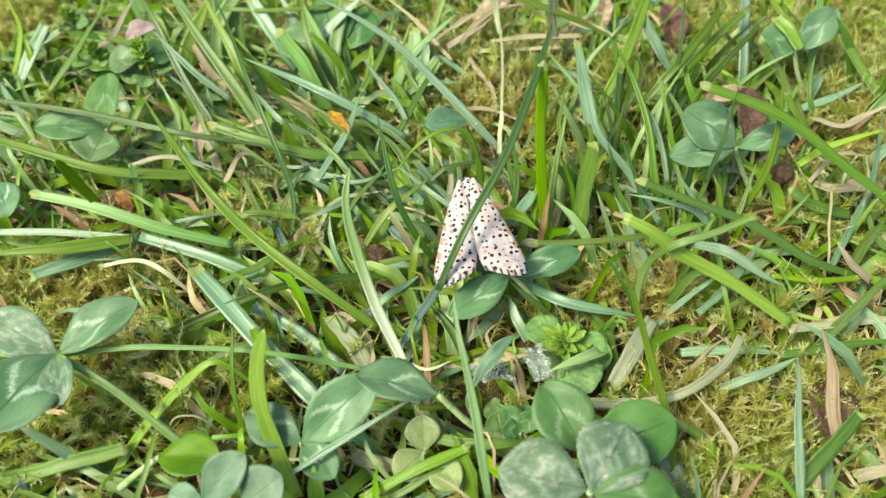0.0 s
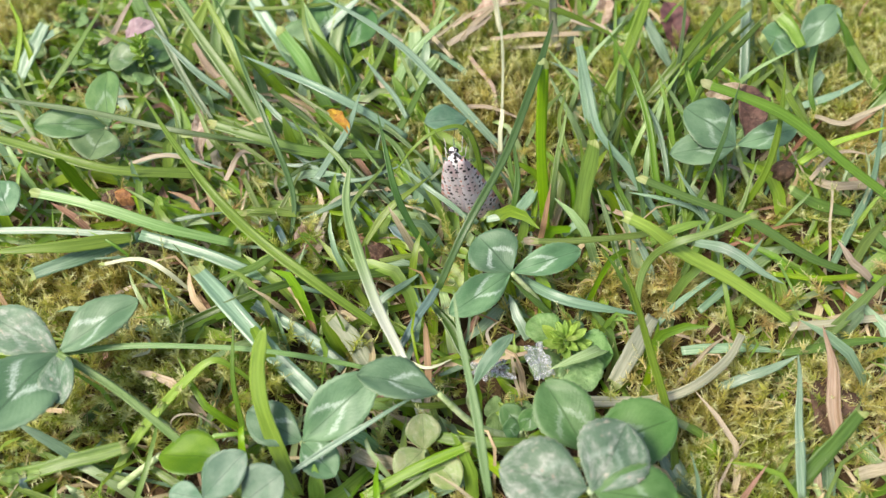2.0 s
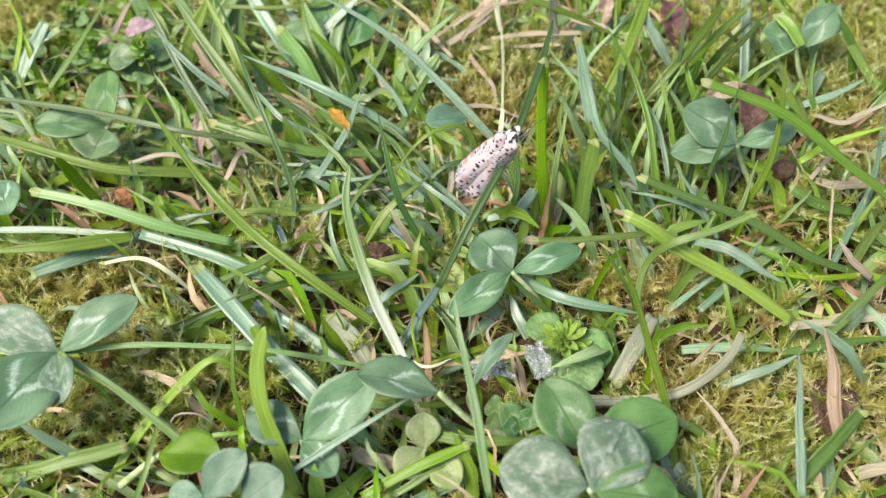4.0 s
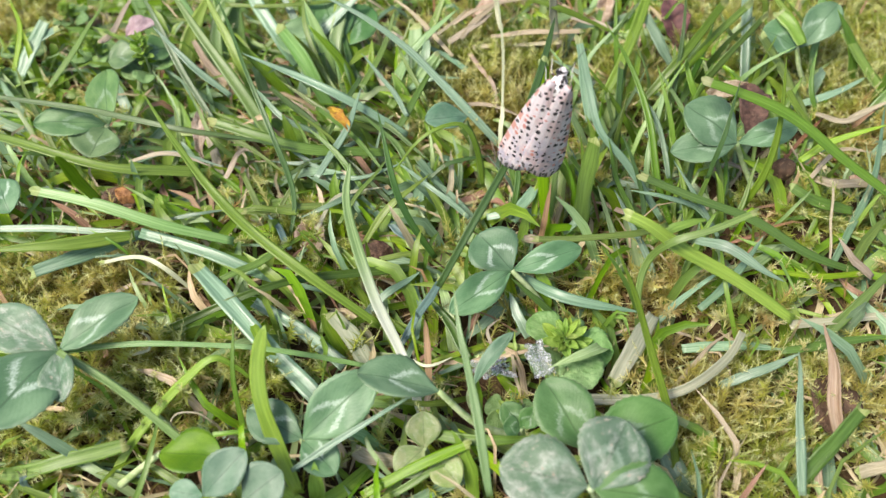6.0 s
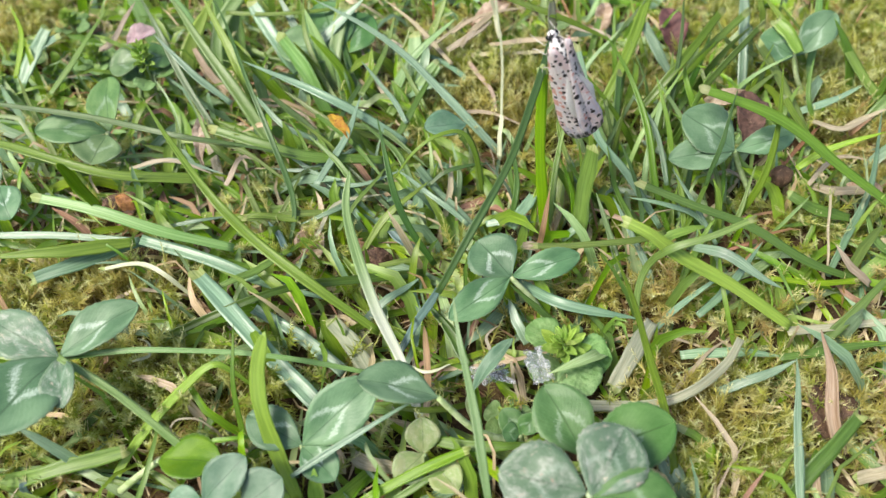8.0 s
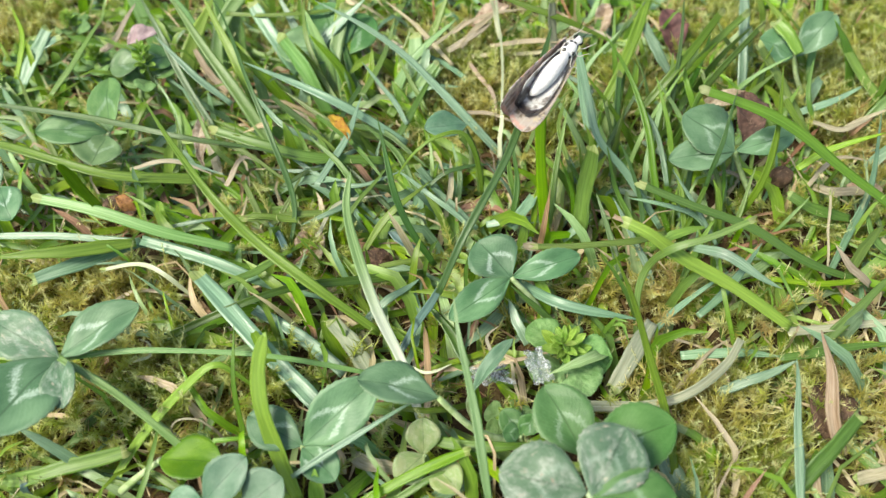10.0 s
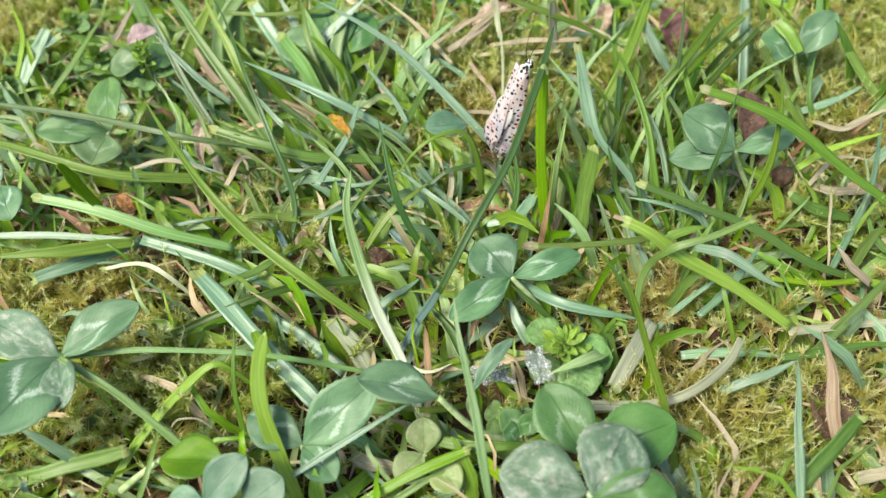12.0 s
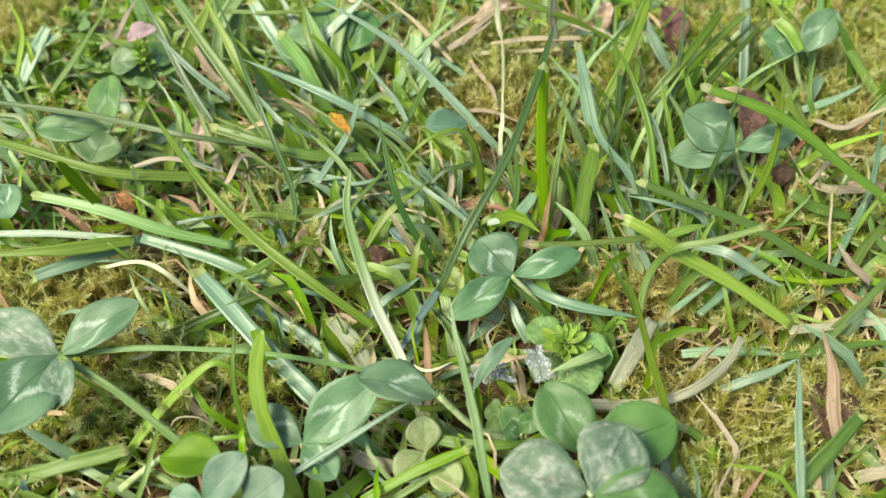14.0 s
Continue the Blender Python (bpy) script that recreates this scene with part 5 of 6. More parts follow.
clover([((-58.1, 18.2, 10.0), (-60.6, 29.3, 13.0), 6.88, 0.3, 15), ((-58.6, 18.2, 10.0), (-69.8, 16.3, 12.0), 6.05, 0.2, 0), ((-58.4, 17.4, 10.0), (-59.9, 11.1, 9), 9.02, 0.25, 0)],
       [(-59.1, 18.3, 1), (-58.5, 18.2, 6), (-58.4, 17.9, 10.0)], "K", label="clover leaf low among the weeds")
clover([((4, 15.5, 14.0), (-3, 12.3, 16.0), 4.98, 0.3, 0)],
       [(5.2, 16.2, 3), (5, 16.0, 8), (4, 17.8, 11.0)], "U", label="small grey-green clover leaflet")
clover([((-20.5, 43.0, 8), (-24.1, 52.4, 14.0), 10.1, 0.15, 0, "L"), ((-20.5, 43.0, 8), (-32.6, 43.9, 10.0), 8.97, 0.2, 0), ((-20.5, 43.0, 8), (-14.0, 50.5, 12.0), 8.53, 0.2, 0, "L")],
       [(-18.7, 39.5, 1), (-19.6, 41.5, 5), (-20.5, 43.0, 8)], "K", label="round soft grey-green clover leaf with rounded leaflets")
clover([((-2.5, -39.5, 5), (-2.7, -35.7, 8), 4.6, 0.15, 0), ((-2.5, -39.5, 5), (-6.1, -43.0, 5), 4.35, 0.2, 0), ((-1.4, -40.3, 5), (2, -44.5, 5), 4.44, 0.2, 0)],
       [(-1.8, -39.7, 1), (-2.2, -39.4, 3), (-2.5, -39.5, 5)], "O", label="small yellowing clover leaf over brown litter")
clover([((3.9, -32.0, 8), (9.5, -26.0, 12.0), 2.25, 0.6, 25)],
       [(5.2, -33.8, 1), (3.6, -32.5, 5), (3.9, -31.7, 8)], "U", label="pale folded young grey-green clover leaf with rounded leaflets")
clover([((-74.1, 7, 8), (-70.2, 0.2, 7), 6.17, 0.2, 0), ((-74.1, 7, 8), (-77.7, 10.0, 9), 5.4, 0.2, 0)],
       [(-74.3, 1.8, 1), (-74.1, 4.6, 5), (-74.1, 7, 8)], "C", label="clover leaf low among the grass")
clover([((-57.2, 37.0, 11.0), (-63.3, 36.6, 10.0), 6.14, 0.2, 0), ((-57.2, 37.0, 11.0), (-52.3, 40.2, 10.0), 6.14, 0.2, 0)],
       [(-59.7, 36.4, 2), (-58.4, 37.1, 7), (-57.2, 37.0, 11.0)], "K", label="soft pale green grey-green clover leaf with rounded leaflets")
clover([((10.4, -36.2, 4), (8.1, -33.4, 6), 3.47, 0.2, 0), ((10.4, -36.2, 4), (12.6, -34.3, 6), 2.97, 0.2, 0), ((10.4, -36.2, 4), (8, -36.3, 5), 2.99, 0.2, 0)],
       [(10.9, -37.2, 1), (10.7, -36.4, 2), (10.4, -36.2, 4)], "L", label="small round leaves over brown litter")


def rough_tuft(foot, spread, count, way, kinds, seed, label, tall=(12, 22), wide=(0.8, 1.9)):
    """A loose tuft: blades that rise from around its foot and lean one way, in degrees from +x; millimetres."""
    rng = random.Random(seed)
    ob = grass_tuft(foot, label)
    for i in range(count):
        x, y = foot[0] + rng.gauss(0, spread), foot[1] + rng.gauss(0, spread * 0.8)
        g, top = radians(way + rng.gauss(0, 36)), rng.uniform(*tall)
        reach, bow = top * rng.uniform(0.5, 1.25), rng.uniform(-0.12, 0.12)
        dx, dy, z = math.cos(g) * reach, math.sin(g) * reach, height(x, y)
        blade([(x, y, z), (x + dx * 0.4 - dy * bow, y + dy * 0.4 + dx * bow, z + top * 0.6), (x + dx, y + dy, z + top)], rng.uniform(*wide), rng.choice(kinds), "cut" if rng.random() < 0.25 else "point", roll=rng.uniform(-35, 35), tuft=ob)


for foot, spread, count, way, kinds, label, tall, wide in (
    ((-16, 30, 0), 6, 8, 130, "LLYYG", "soft light green grass with broad leaning blades", (9, 18), (2.0, 3.4)),
    ((-8, 36, 0), 4, 5, 95, "LLYG", "light green grass with broad upright blades", (9, 17), (1.8, 3.0)),
    ((-29, 36, 0), 6, 6, 125, "LLYB", "light green grass with broad blades", (10, 20), (2.0, 3.4)),
    ((-44, 44, 0), 7, 6, 115, "LLYG", "bright light green grass with broad blades", (12, 22), (2.2, 3.6)),
    ((30, 12, 0), 5, 7, 100, "GLYD", "dense green grass with upright narrow blades", (12, 22), (0.8, 1.5)),
    ((38, 20, 0), 6, 7, 85, "GLDYG", "dense dark green grass with upright narrow blades", (12, 24), (0.8, 1.5)),
    ((30, 28, 0), 5, 5, 75, "GLYL", "green grass with upright narrow blades", (10, 22), (0.9, 1.7)),
    ((47, 34, 0), 6, 5, 60, "GGDD", "green grass with leaning narrow blades", (12, 22), (0.9, 1.8)),
    ((60, 30, 0), 6, 5, 70, "GGL", "sparse green grass in the moss", (10, 18), (0.9, 1.6)),
    ((80, 36, 0), 7, 6, 110, "GGL", "sparse green grass in the moss", (10, 18), (1.2, 2.2)),
    ((38, 3, 0), 5, 8, 120, "GGDB", "green and bluish grass with narrow blades", (7, 14), (0.8, 1.5)),
    ((22, 6, 0), 4, 7, 95, "GGYB", "green and bluish grass with narrow blades", (7, 14), (0.8, 1.5)),
    ((6, 8, 0), 5, 7, 110, "LGBB", "dark green grass with short narrow blades", (6, 12), (0.8, 1.5)),
    ((-12, 8, 0), 7, 10, 145, "LGBB", "dark green and bluish grass with leaning blades", (5, 10), (0.9, 1.7)),
):
    rough_tuft(foot, spread, count, way, kinds, int(foot[0] * 7 + foot[1]), label, tall, wide)


# ---------------------------------------------------------------- weeds, dead leaves and small finds
def leafy_material(name, dark, light, rough=0.55, thin=0.25, speck=None):
    k = Mat(name)
    u, v = k.uv()
    p = k.obj()
    col = k.mix(k.smooth(k.noise(700.0, 4, 0.6, p), 0.35, 0.65), dark, light)
    vein = k.math("SINE", k.math("ADD", k.math("MULTIPLY", v, 40.0), k.math("MULTIPLY", k.math("ABSOLUTE", u), -18.0)))
    col = k.mix(k.math("MULTIPLY", k.smooth(vein, 0.3, 1.0), 0.08), col, tuple(min(1, c * 1.5 + 0.03) for c in light))
    if speck:
        col = k.mix(k.smooth(k.noise(1900.0, 3, 0.7, p), 0.56, 0.66), col, speck)
    k.bump(k.math("ADD", k.math("MULTIPLY", vein, 0.12), k.math("MULTIPLY", k.noise(1500.0, 4, 0.7, p), 2.0)), 0.7, 0.0002)
    return k.finish(k.vary(col, k.random(), 0.02, 0.3, 0.15), rough, thin)


WEED = leafy_material("weed_leaf", (0.16, 0.31, 0.09), (0.29, 0.46, 0.18), 0.6, 0.35)
WEED_TIP = leafy_material("weed_young_leaf", (0.26, 0.44, 0.05), (0.42, 0.60, 0.12), 0.6, 0.4)
DEAD = leafy_material("dead_leaf_brown", (0.05, 0.025, 0.015), (0.13, 0.07, 0.045), 0.7, 0.1, (0.20, 0.13, 0.08))
PURPLE = leafy_material("dead_leaf_purple", (0.10, 0.045, 0.045), (0.20, 0.09, 0.085), 0.6, 0.1)
TAN = leafy_material("dead_leaf_tan", (0.36, 0.26, 0.17), (0.60, 0.49, 0.37), 0.7, 0.2, (0.30, 0.17, 0.10))
ORANGE = leafy_material("withered_leaf_orange", (0.48, 0.20, 0.03), (0.62, 0.40, 0.05), 0.6, 0.3, (0.30, 0.10, 0.03))
RUST = leafy_material("withered_leaf_rust", (0.26, 0.13, 0.05), (0.46, 0.25, 0.08), 0.60, 0.2, (0.20, 0.09, 0.04))
PETAL = leafy_material("petal_pink", (0.48, 0.33, 0.36), (0.64, 0.50, 0.52), 0.6, 0.35)


def dead_leaf(base, tip, width, mat, label, fold=0.4, roll=0.0, name="dead_leaf", category="leaf"):
    off = np.array(base, dtype=float)
    v, f, u = leaflet_mesh(np.zeros(3), np.array(tip) - off, width, fold, roll, 0.18, 0.02, 0.5)
    v = [Vector(q) + 0.45 * MM * noise.noise_vector(Vector(q) * 420.0 + Vector(base)) + 0.2 * MM * noise.noise_vector(Vector(q) * 1300.0) for q in v]
    ob = tagged(new(name, mesh_from(name, v, f, u, mat)), label, category)
    ob.location = Vector(base) * MM
    return ob


def sprout(foot, rise, size, label, whorls=4, seed=1):
    """A small upright weed with whorls of rounded hairy leaves."""
    rng = random.Random(seed)
    ob = new("weed_sprout")
    ob.location = Vector(foot) * MM
    part("stem", mesh_from("stem", *tube([(0, 0, -1), (0.3, 0.1, rise * 0.5), (0, 0, rise)], 0.4, 10, 6, 0.6), STALK), None, ob)
    for j in range(5):
        g, r = j * 1.256 + rng.uniform(-0.3, 0.3), size * rng.uniform(0.75, 1.1)
        v, f, u = leaflet_mesh((math.cos(g) * 0.8, math.sin(g) * 0.8, rise * 0.55), (math.cos(g) * r, math.sin(g) * r, rise * 0.62 + r * rng.uniform(-0.1, 0.25)), r * 0.85, 0.15, rng.uniform(-20, 20), 0.16, 0.03, 0.6)
        v = [Vector(q) + 0.35 * MM * noise.noise_vector(Vector(q) * 500.0 + Vector((seed, j, 0))) for q in v]
        part("leaf", mesh_from("leaf", v, f, u, WEED), None, ob)
    for i in range(whorls * 7):
        g, h = i * 2.4, i / (whorls * 7)
        r, z = size * (0.5 - 0.32 * h) * rng.uniform(0.8, 1.2), rise * (0.7 + 0.4 * h)
        part("young_leaf", mesh_from("young_leaf", *leaflet_mesh((math.cos(g) * 0.2, math.sin(g) * 0.2, z), (math.cos(g) * r, math.sin(g) * r, z + r * (0.3 + 0.9 * h)), r * 0.42, 0.35, rng.uniform(-15, 15), 0.1, 0.0, 0.5), WEED_TIP), None, ob)
    return tagged(ob, label, "weed")


def film_material():
    k = Mat("wet_film")
    p = k.obj()
    # threads: opaque white specks that paint the highlights glinting on the film
    threads = k.smooth(k.noise(1700.0, 5, 0.8, p), 0.53, 0.62)
    k.bump(k.noise(1300.0, 5, 0.8, p), 1.0, 0.0008)
    k.put(k.b.inputs["Base Color"], (0.90, 0.94, 0.97))
    k.put(k.b.inputs["Roughness"], 0.08)
    clear = k.n("ShaderNodeBsdfTransparent")
    mx = k.n("ShaderNodeMixShader")
    k.put(mx.inputs[0], k.math("MULTIPLY_ADD", threads, 0.60, 0.25))
    k.t.links.new(clear.outputs[0], mx.inputs[1])
    k.t.links.new(k.b.outputs[0], mx.inputs[2])
    k.t.links.new(mx.outputs[0], k.out.inputs[0])
    return k.m


FILM = film_material()


def film_scrap(centre, w, d, turn, label, seed=0):
    """A crumpled wet film stretched between leaves."""
    n = 14
    verts, faces = [], []
    for layer in (0, 1):
        for j in range(n):
            for i in range(n):
                x, y = (i / (n - 1) - 0.5) * w, (j / (n - 1) - 0.5) * d
                edge = 0.45 + 0.75 * abs(noise.noise((math.atan2(y, x) * 1.6 + seed, 0.5, 3.1)))
                z = 0.9 * noise.noise((x * 0.5, y * 0.6, seed + 0.5)) + 0.35 * noise.noise((x * 1.7, y * 1.7, seed + 4)) - layer * (0.12 + 0.2 * abs(noise.noise((x, y, seed))))
                verts.append((x * edge * MM, y * edge * MM, z * MM))
    low = n * n
    for j in range(n - 1):
        for i in range(n - 1):
            q = (j * n + i, j * n + i + 1, (j + 1) * n + i + 1, (j + 1) * n + i)
            faces += [q, tuple(low + a for a in reversed(q))]
    ob = tagged(new("wet_film", mesh_from("wet_film", verts, faces, None, FILM)), label, "film")
    ob.matrix_world = pose(*(c * MM for c in centre), 25, 5, turn)
    return ob


def pellet(centre, r, label):
    """A round ribbed brown dropping or seed."""
    bm = blob(0, 0, 0, r, r * 0.92, r * 1.05, 0.16)
    me = bpy.data.meshes.new("pellet")
    bm.to_mesh(me)
    bm.free()
    me.polygons.foreach_set("use_smooth", [True] * len(me.polygons))
    me.materials.append(DEAD)
    ob = tagged(new("brown_pellet", me), label, "pellet")
    ob.location = Vector(centre) * MM
    return ob


sprout((17.5, -23.1, 0), 6.0, 7.6, "hairy bright green weed sprout with rounded leaves", 3, 3)
sprout((-56.6, 37.1, 0), 13.0, 6.0, "soft green weed rosette in the grass", 4, 5)
sprout((-85.8, 48.1, 0), 6.0, 5.0, "small leafy green weed among moss", 3, 9)
sprout((9.3, -33.3, 0), 4.0, 4.0, "low pale green weed with round leaves", 3, 12)
sprout((-79.4, 58.1, 0), 7.0, 4.5, "small leafy green weed among grass", 4, 21)
sprout((-86.3, 38.0, 0), 6.0, 4.0, "small leafy green weed among grass", 4, 23)
sprout((-69.4, 44.4, 0), 8.0, 4.5, "small leafy green weed among grass", 4, 27)
sprout((-78.1, 42.5, 0), 5.0, 3.5, "small leafy green weed among grass", 3, 31)
film_scrap((6.6, -28.5, 7), 9.0, 4.0, 8, "torn wet translucent film glinting on leaves", 1)
film_scrap((13.5, -27.4, 7), 5.0, 9.0, 25, "wet translucent film stretched beside the weed", 7)
pellet((57.2, 9.1, 8.0), 1.9, "round dark brown earthy pellet in the moss")
dead_leaf((48.9, 51.3, 2), (47.6, 61.3, 7), 5.8, PURPLE, "withered dark purple-brown leaf standing in grass", 0.4, 0)
dead_leaf((53.1, 16.4, 8), (55.5, 29.0, 10.0), 5.58, DEAD, "dry brown curled leaf behind the clover", 0.6, 0)
dead_leaf((48.0, 29.9, 6), (58.0, 28.6, 9), 3.01, TAN, "dry papery tan leaf with ragged edge", 0.5, 0)
dead_leaf((53.0, -36.6, 2), (54.2, -28.0, 4), 6.6, DEAD, "dark brown rotting leaf on the soil", 0.3, 0)
dead_leaf((-54.7, 5.7, 1), (-55.8, 9.6, 4), 6.47, DEAD, "brown rotting leaf fragment", 0.3, 0)
dead_leaf((-20.1, 22.4, 10.0), (-15.8, 15.0, 11.0), 1.9, ORANGE, "withered orange and yellow leaf tip", 0.4, 0)
dead_leaf((33.6, 57.3, 2), (35.5, 65.1, 6), 3.5, TAN, "dry pinkish-tan leaf curled upright", 0.7, 0)
dead_leaf((-52.2, 5.3, 4), (-55.3, 6.6, 6), 2.53, RUST, "small orange-brown rotting leaf scrap", 0.3, 0)
dead_leaf((-62.7, 45.3, 9), (-56.6, 47.1, 11.0), 3.7, PETAL, "faded pink petal caught in the grass", 0.4, 0, "petal", "petal")
dead_leaf((-42.2, 14.1, 5), (-43.4, 23.9, 9), 2.22, TAN, "torn papery tan leaf", 0.6, 0)
dead_leaf((-20.6, -5.2, 2), (-22.5, 1.7, 4), 4.62, TAN, "torn papery pale leaf scrap", 0.5, 0)
dead_leaf((0.7, 46.0, 3), (-4, 55.0, 5), 2.84, TAN, "pinkish dry papery leaf", 0.6, 0)
dead_leaf((-7.8, -4.4, 1), (-13.3, -4.2, 3), 3.46, DEAD, "dark brown rotting leaf in a gap", 0.4, 0)
dead_leaf((6.1, 55.4, 7.0), (13.8, 57.4, 10.0), 3.4, TAN, "dry cream-coloured leaf lying on moss", 0.4, 0)
dead_leaf((76.4, 9.2, 3), (69.9, 10.0, 5), 2.8, TAN, "dry cream-coloured leaf base", 0.6, 0)


# ---------------------------------------------------------------- the moth
def wing_material(name, under=False):
    """Cream scales, lilac-pink shading put into their base colour, with black and coral spots; the underside smoky with
    pale veins.
    """
    k = Mat(name)
    p = k.obj()
    u, v = k.uv()
    fine = k.noise(4200.0, 3, 0.6, p)
    col = k.mix(k.smooth(fine, 0.35, 0.65), (0.82, 0.74, 0.79), (0.93, 0.87, 0.90))
    vein = k.math("SINE", k.math("MULTIPLY", u, 34.0))
    if not under:
        col = k.mix(k.math("MULTIPLY", k.smooth(k.noise(260.0, 2, 0.5, p), 0.5, 0.62), 0.5), col, (0.78, 0.52, 0.52))
        ash = k.math("MULTIPLY", k.smooth(v, 0.45, 0.85), k.smooth(k.noise(330.0, 4, 0.7, p), 0.45, 0.6))
        col = k.mix(k.math("MULTIPLY", ash, 0.75), col, (0.46, 0.44, 0.58))
        col = k.mix(k.math("MULTIPLY", k.smooth(vein, 0.75, 1.0), 0.3), col, (0.72, 0.50, 0.52))
        edge = k.math("MULTIPLY", k.smooth(u, 0.86, 0.91), k.math("SUBTRACT", 1.0, k.smooth(v, 0.8, 0.9)))
        col = k.mix(k.math("MULTIPLY", edge, k.smooth(k.math("SINE", k.math("MULTIPLY", v, 46.0)), -0.2, 0.3)), col, (0.74, 0.40, 0.34))
        cell = k.n("ShaderNodeTexVoronoi")
        cell.voronoi_dimensions = "2D"
        warp = k.n("ShaderNodeVectorMath", operation="ADD")
        k.put(warp.inputs[0], p)
        shift = k.n("ShaderNodeVectorMath", operation="SCALE")
        k.put(shift.inputs[0], k.noise(700.0, 2, 0.5, p, 1))
        shift.inputs["Scale"].default_value = 0.0008
        k.put(warp.inputs[1], shift.outputs[0])
        k.put(cell.inputs["Vector"], warp.outputs[0])
        cell.inputs["Scale"].default_value, cell.inputs["Randomness"].default_value = 1020.0, 0.7
        pick = k.n("ShaderNodeSeparateColor")
        k.put(pick.inputs[0], cell.outputs["Color"])
        size = k.math("MULTIPLY_ADD", pick.outputs[1], 0.19, 0.13)
        inside = k.math("SUBTRACT", 1.0, k.smooth(k.math("SUBTRACT", k.math("ADD", cell.outputs["Distance"], k.math("MULTIPLY", fine, 0.1)), size), 0.0, 0.08))
        red = k.smooth(pick.outputs[0], 0.84, 0.86)
        dots = k.mix(red, (0.035, 0.030, 0.038), (0.72, 0.34, 0.30))
        col = k.mix(inside, col, dots)
        fringe = k.math("MULTIPLY", k.smooth(v, 0.93, 0.96), k.smooth(k.math("SINE", k.math("MULTIPLY", u, 40.0)), 0.2, 0.5))
        col = k.mix(k.math("MULTIPLY", fringe, 0.85), col, (0.03, 0.025, 0.03))
    else:
        col = k.mix(0.75, col, (0.54, 0.44, 0.36))
        patch = k.smooth(k.noise(480.0, 5, 0.75, p), 0.44, 0.56)
        col = k.mix(k.math("MULTIPLY", patch, 0.7), col, (0.17, 0.115, 0.08))
        col = k.mix(k.math("MULTIPLY", k.smooth(vein, 0.55, 0.95), 0.6), col, (0.66, 0.60, 0.56))
        speck = k.math("MULTIPLY", k.smooth(u, 0.62, 0.85), k.smooth(k.noise(1100.0, 3, 0.7, p), 0.5, 0.58))
        col = k.mix(speck, col, (0.72, 0.62, 0.44))
        tail = k.math("MULTIPLY", k.smooth(v, 0.93, 0.97), k.smooth(k.noise(900.0, 2, 0.6, p), 0.42, 0.55))
        col = k.mix(k.math("MULTIPLY", tail, 0.8), col, (0.70, 0.38, 0.32))
    k.bump(k.math("ADD", fine, k.math("MULTIPLY", vein, 0.4)), 0.35, 0.0001)
    k.b.inputs["Sheen Weight"].default_value = 0.2
    return k.finish(col, 0.6, 0.42, col, 0.3)


def hind_material(name, under=False):
    k = Mat(name)
    u, v = k.uv()
    fine = k.noise(4200.0, 3, 0.6, k.obj())
    col = k.mix(k.smooth(fine, 0.35, 0.65), (0.78, 0.76, 0.76), (0.88, 0.86, 0.85))
    rim = k.smooth(k.math("ADD", v, k.math("MULTIPLY", k.noise(420.0, 3, 0.6, k.obj()), 0.35)), 1.02, 1.10)
    col = k.mix(rim, col, (0.05, 0.04, 0.045))
    if under:
        col = k.mix(k.math("MULTIPLY", k.smooth(k.noise(380.0, 4, 0.7, k.obj()), 0.45, 0.58), 0.8), col, (0.17, 0.13, 0.11))
    k.bump(fine, 0.3, 0.0001)
    return k.finish(col, 0.55, 0.45, col, 0.3)


def fur_material(name, spots=True):
    k = Mat(name)
    p = k.obj()
    fine = k.noise(3500.0, 3, 0.7, p)
    col = k.mix(k.smooth(fine, 0.3, 0.7), (0.76, 0.71, 0.72), (0.90, 0.86, 0.86))
    if spots:
        cell = k.n("ShaderNodeTexVoronoi")
        k.put(cell.inputs["Vector"], p)
        cell.inputs["Scale"].default_value, cell.inputs["Randomness"].default_value = 1350.0, 0.5
        col = k.mix(k.math("SUBTRACT", 1.0, k.smooth(cell.outputs["Distance"], 0.38, 0.46)), col, (0.012, 0.010, 0.012))
    k.bump(fine, 0.8, 0.0002)
    k.b.inputs["Sheen Weight"].default_value = 0.4
    return k.finish(col, 0.75, spec=0.3)


def plain_material(name, col, rough):
    k = Mat(name)
    c2 = tuple(min(1, c * 1.6 + 0.01) for c in col)
    return k.finish(k.mix(k.noise(3000.0, 3, 0.6, k.obj()), col, c2), rough)


WING_TOP, WING_UNDER, HIND, HIND_UNDER = wing_material("spotted_wing"), wing_material("wing_underside", True), hind_material("pale_hindwing"), hind_material("mottled_hindwing", True)
FUR, PALE_FUR = fur_material("spotted_white_fur"), fur_material("white_fur", False)
EYE_BLACK, LEG, FEELER = plain_material("moth_eye", (0.006, 0.006, 0.007), 0.15), plain_material("moth_leg", (0.40, 0.38, 0.33), 0.6), plain_material("moth_feeler", (0.02, 0.017, 0.015), 0.6)


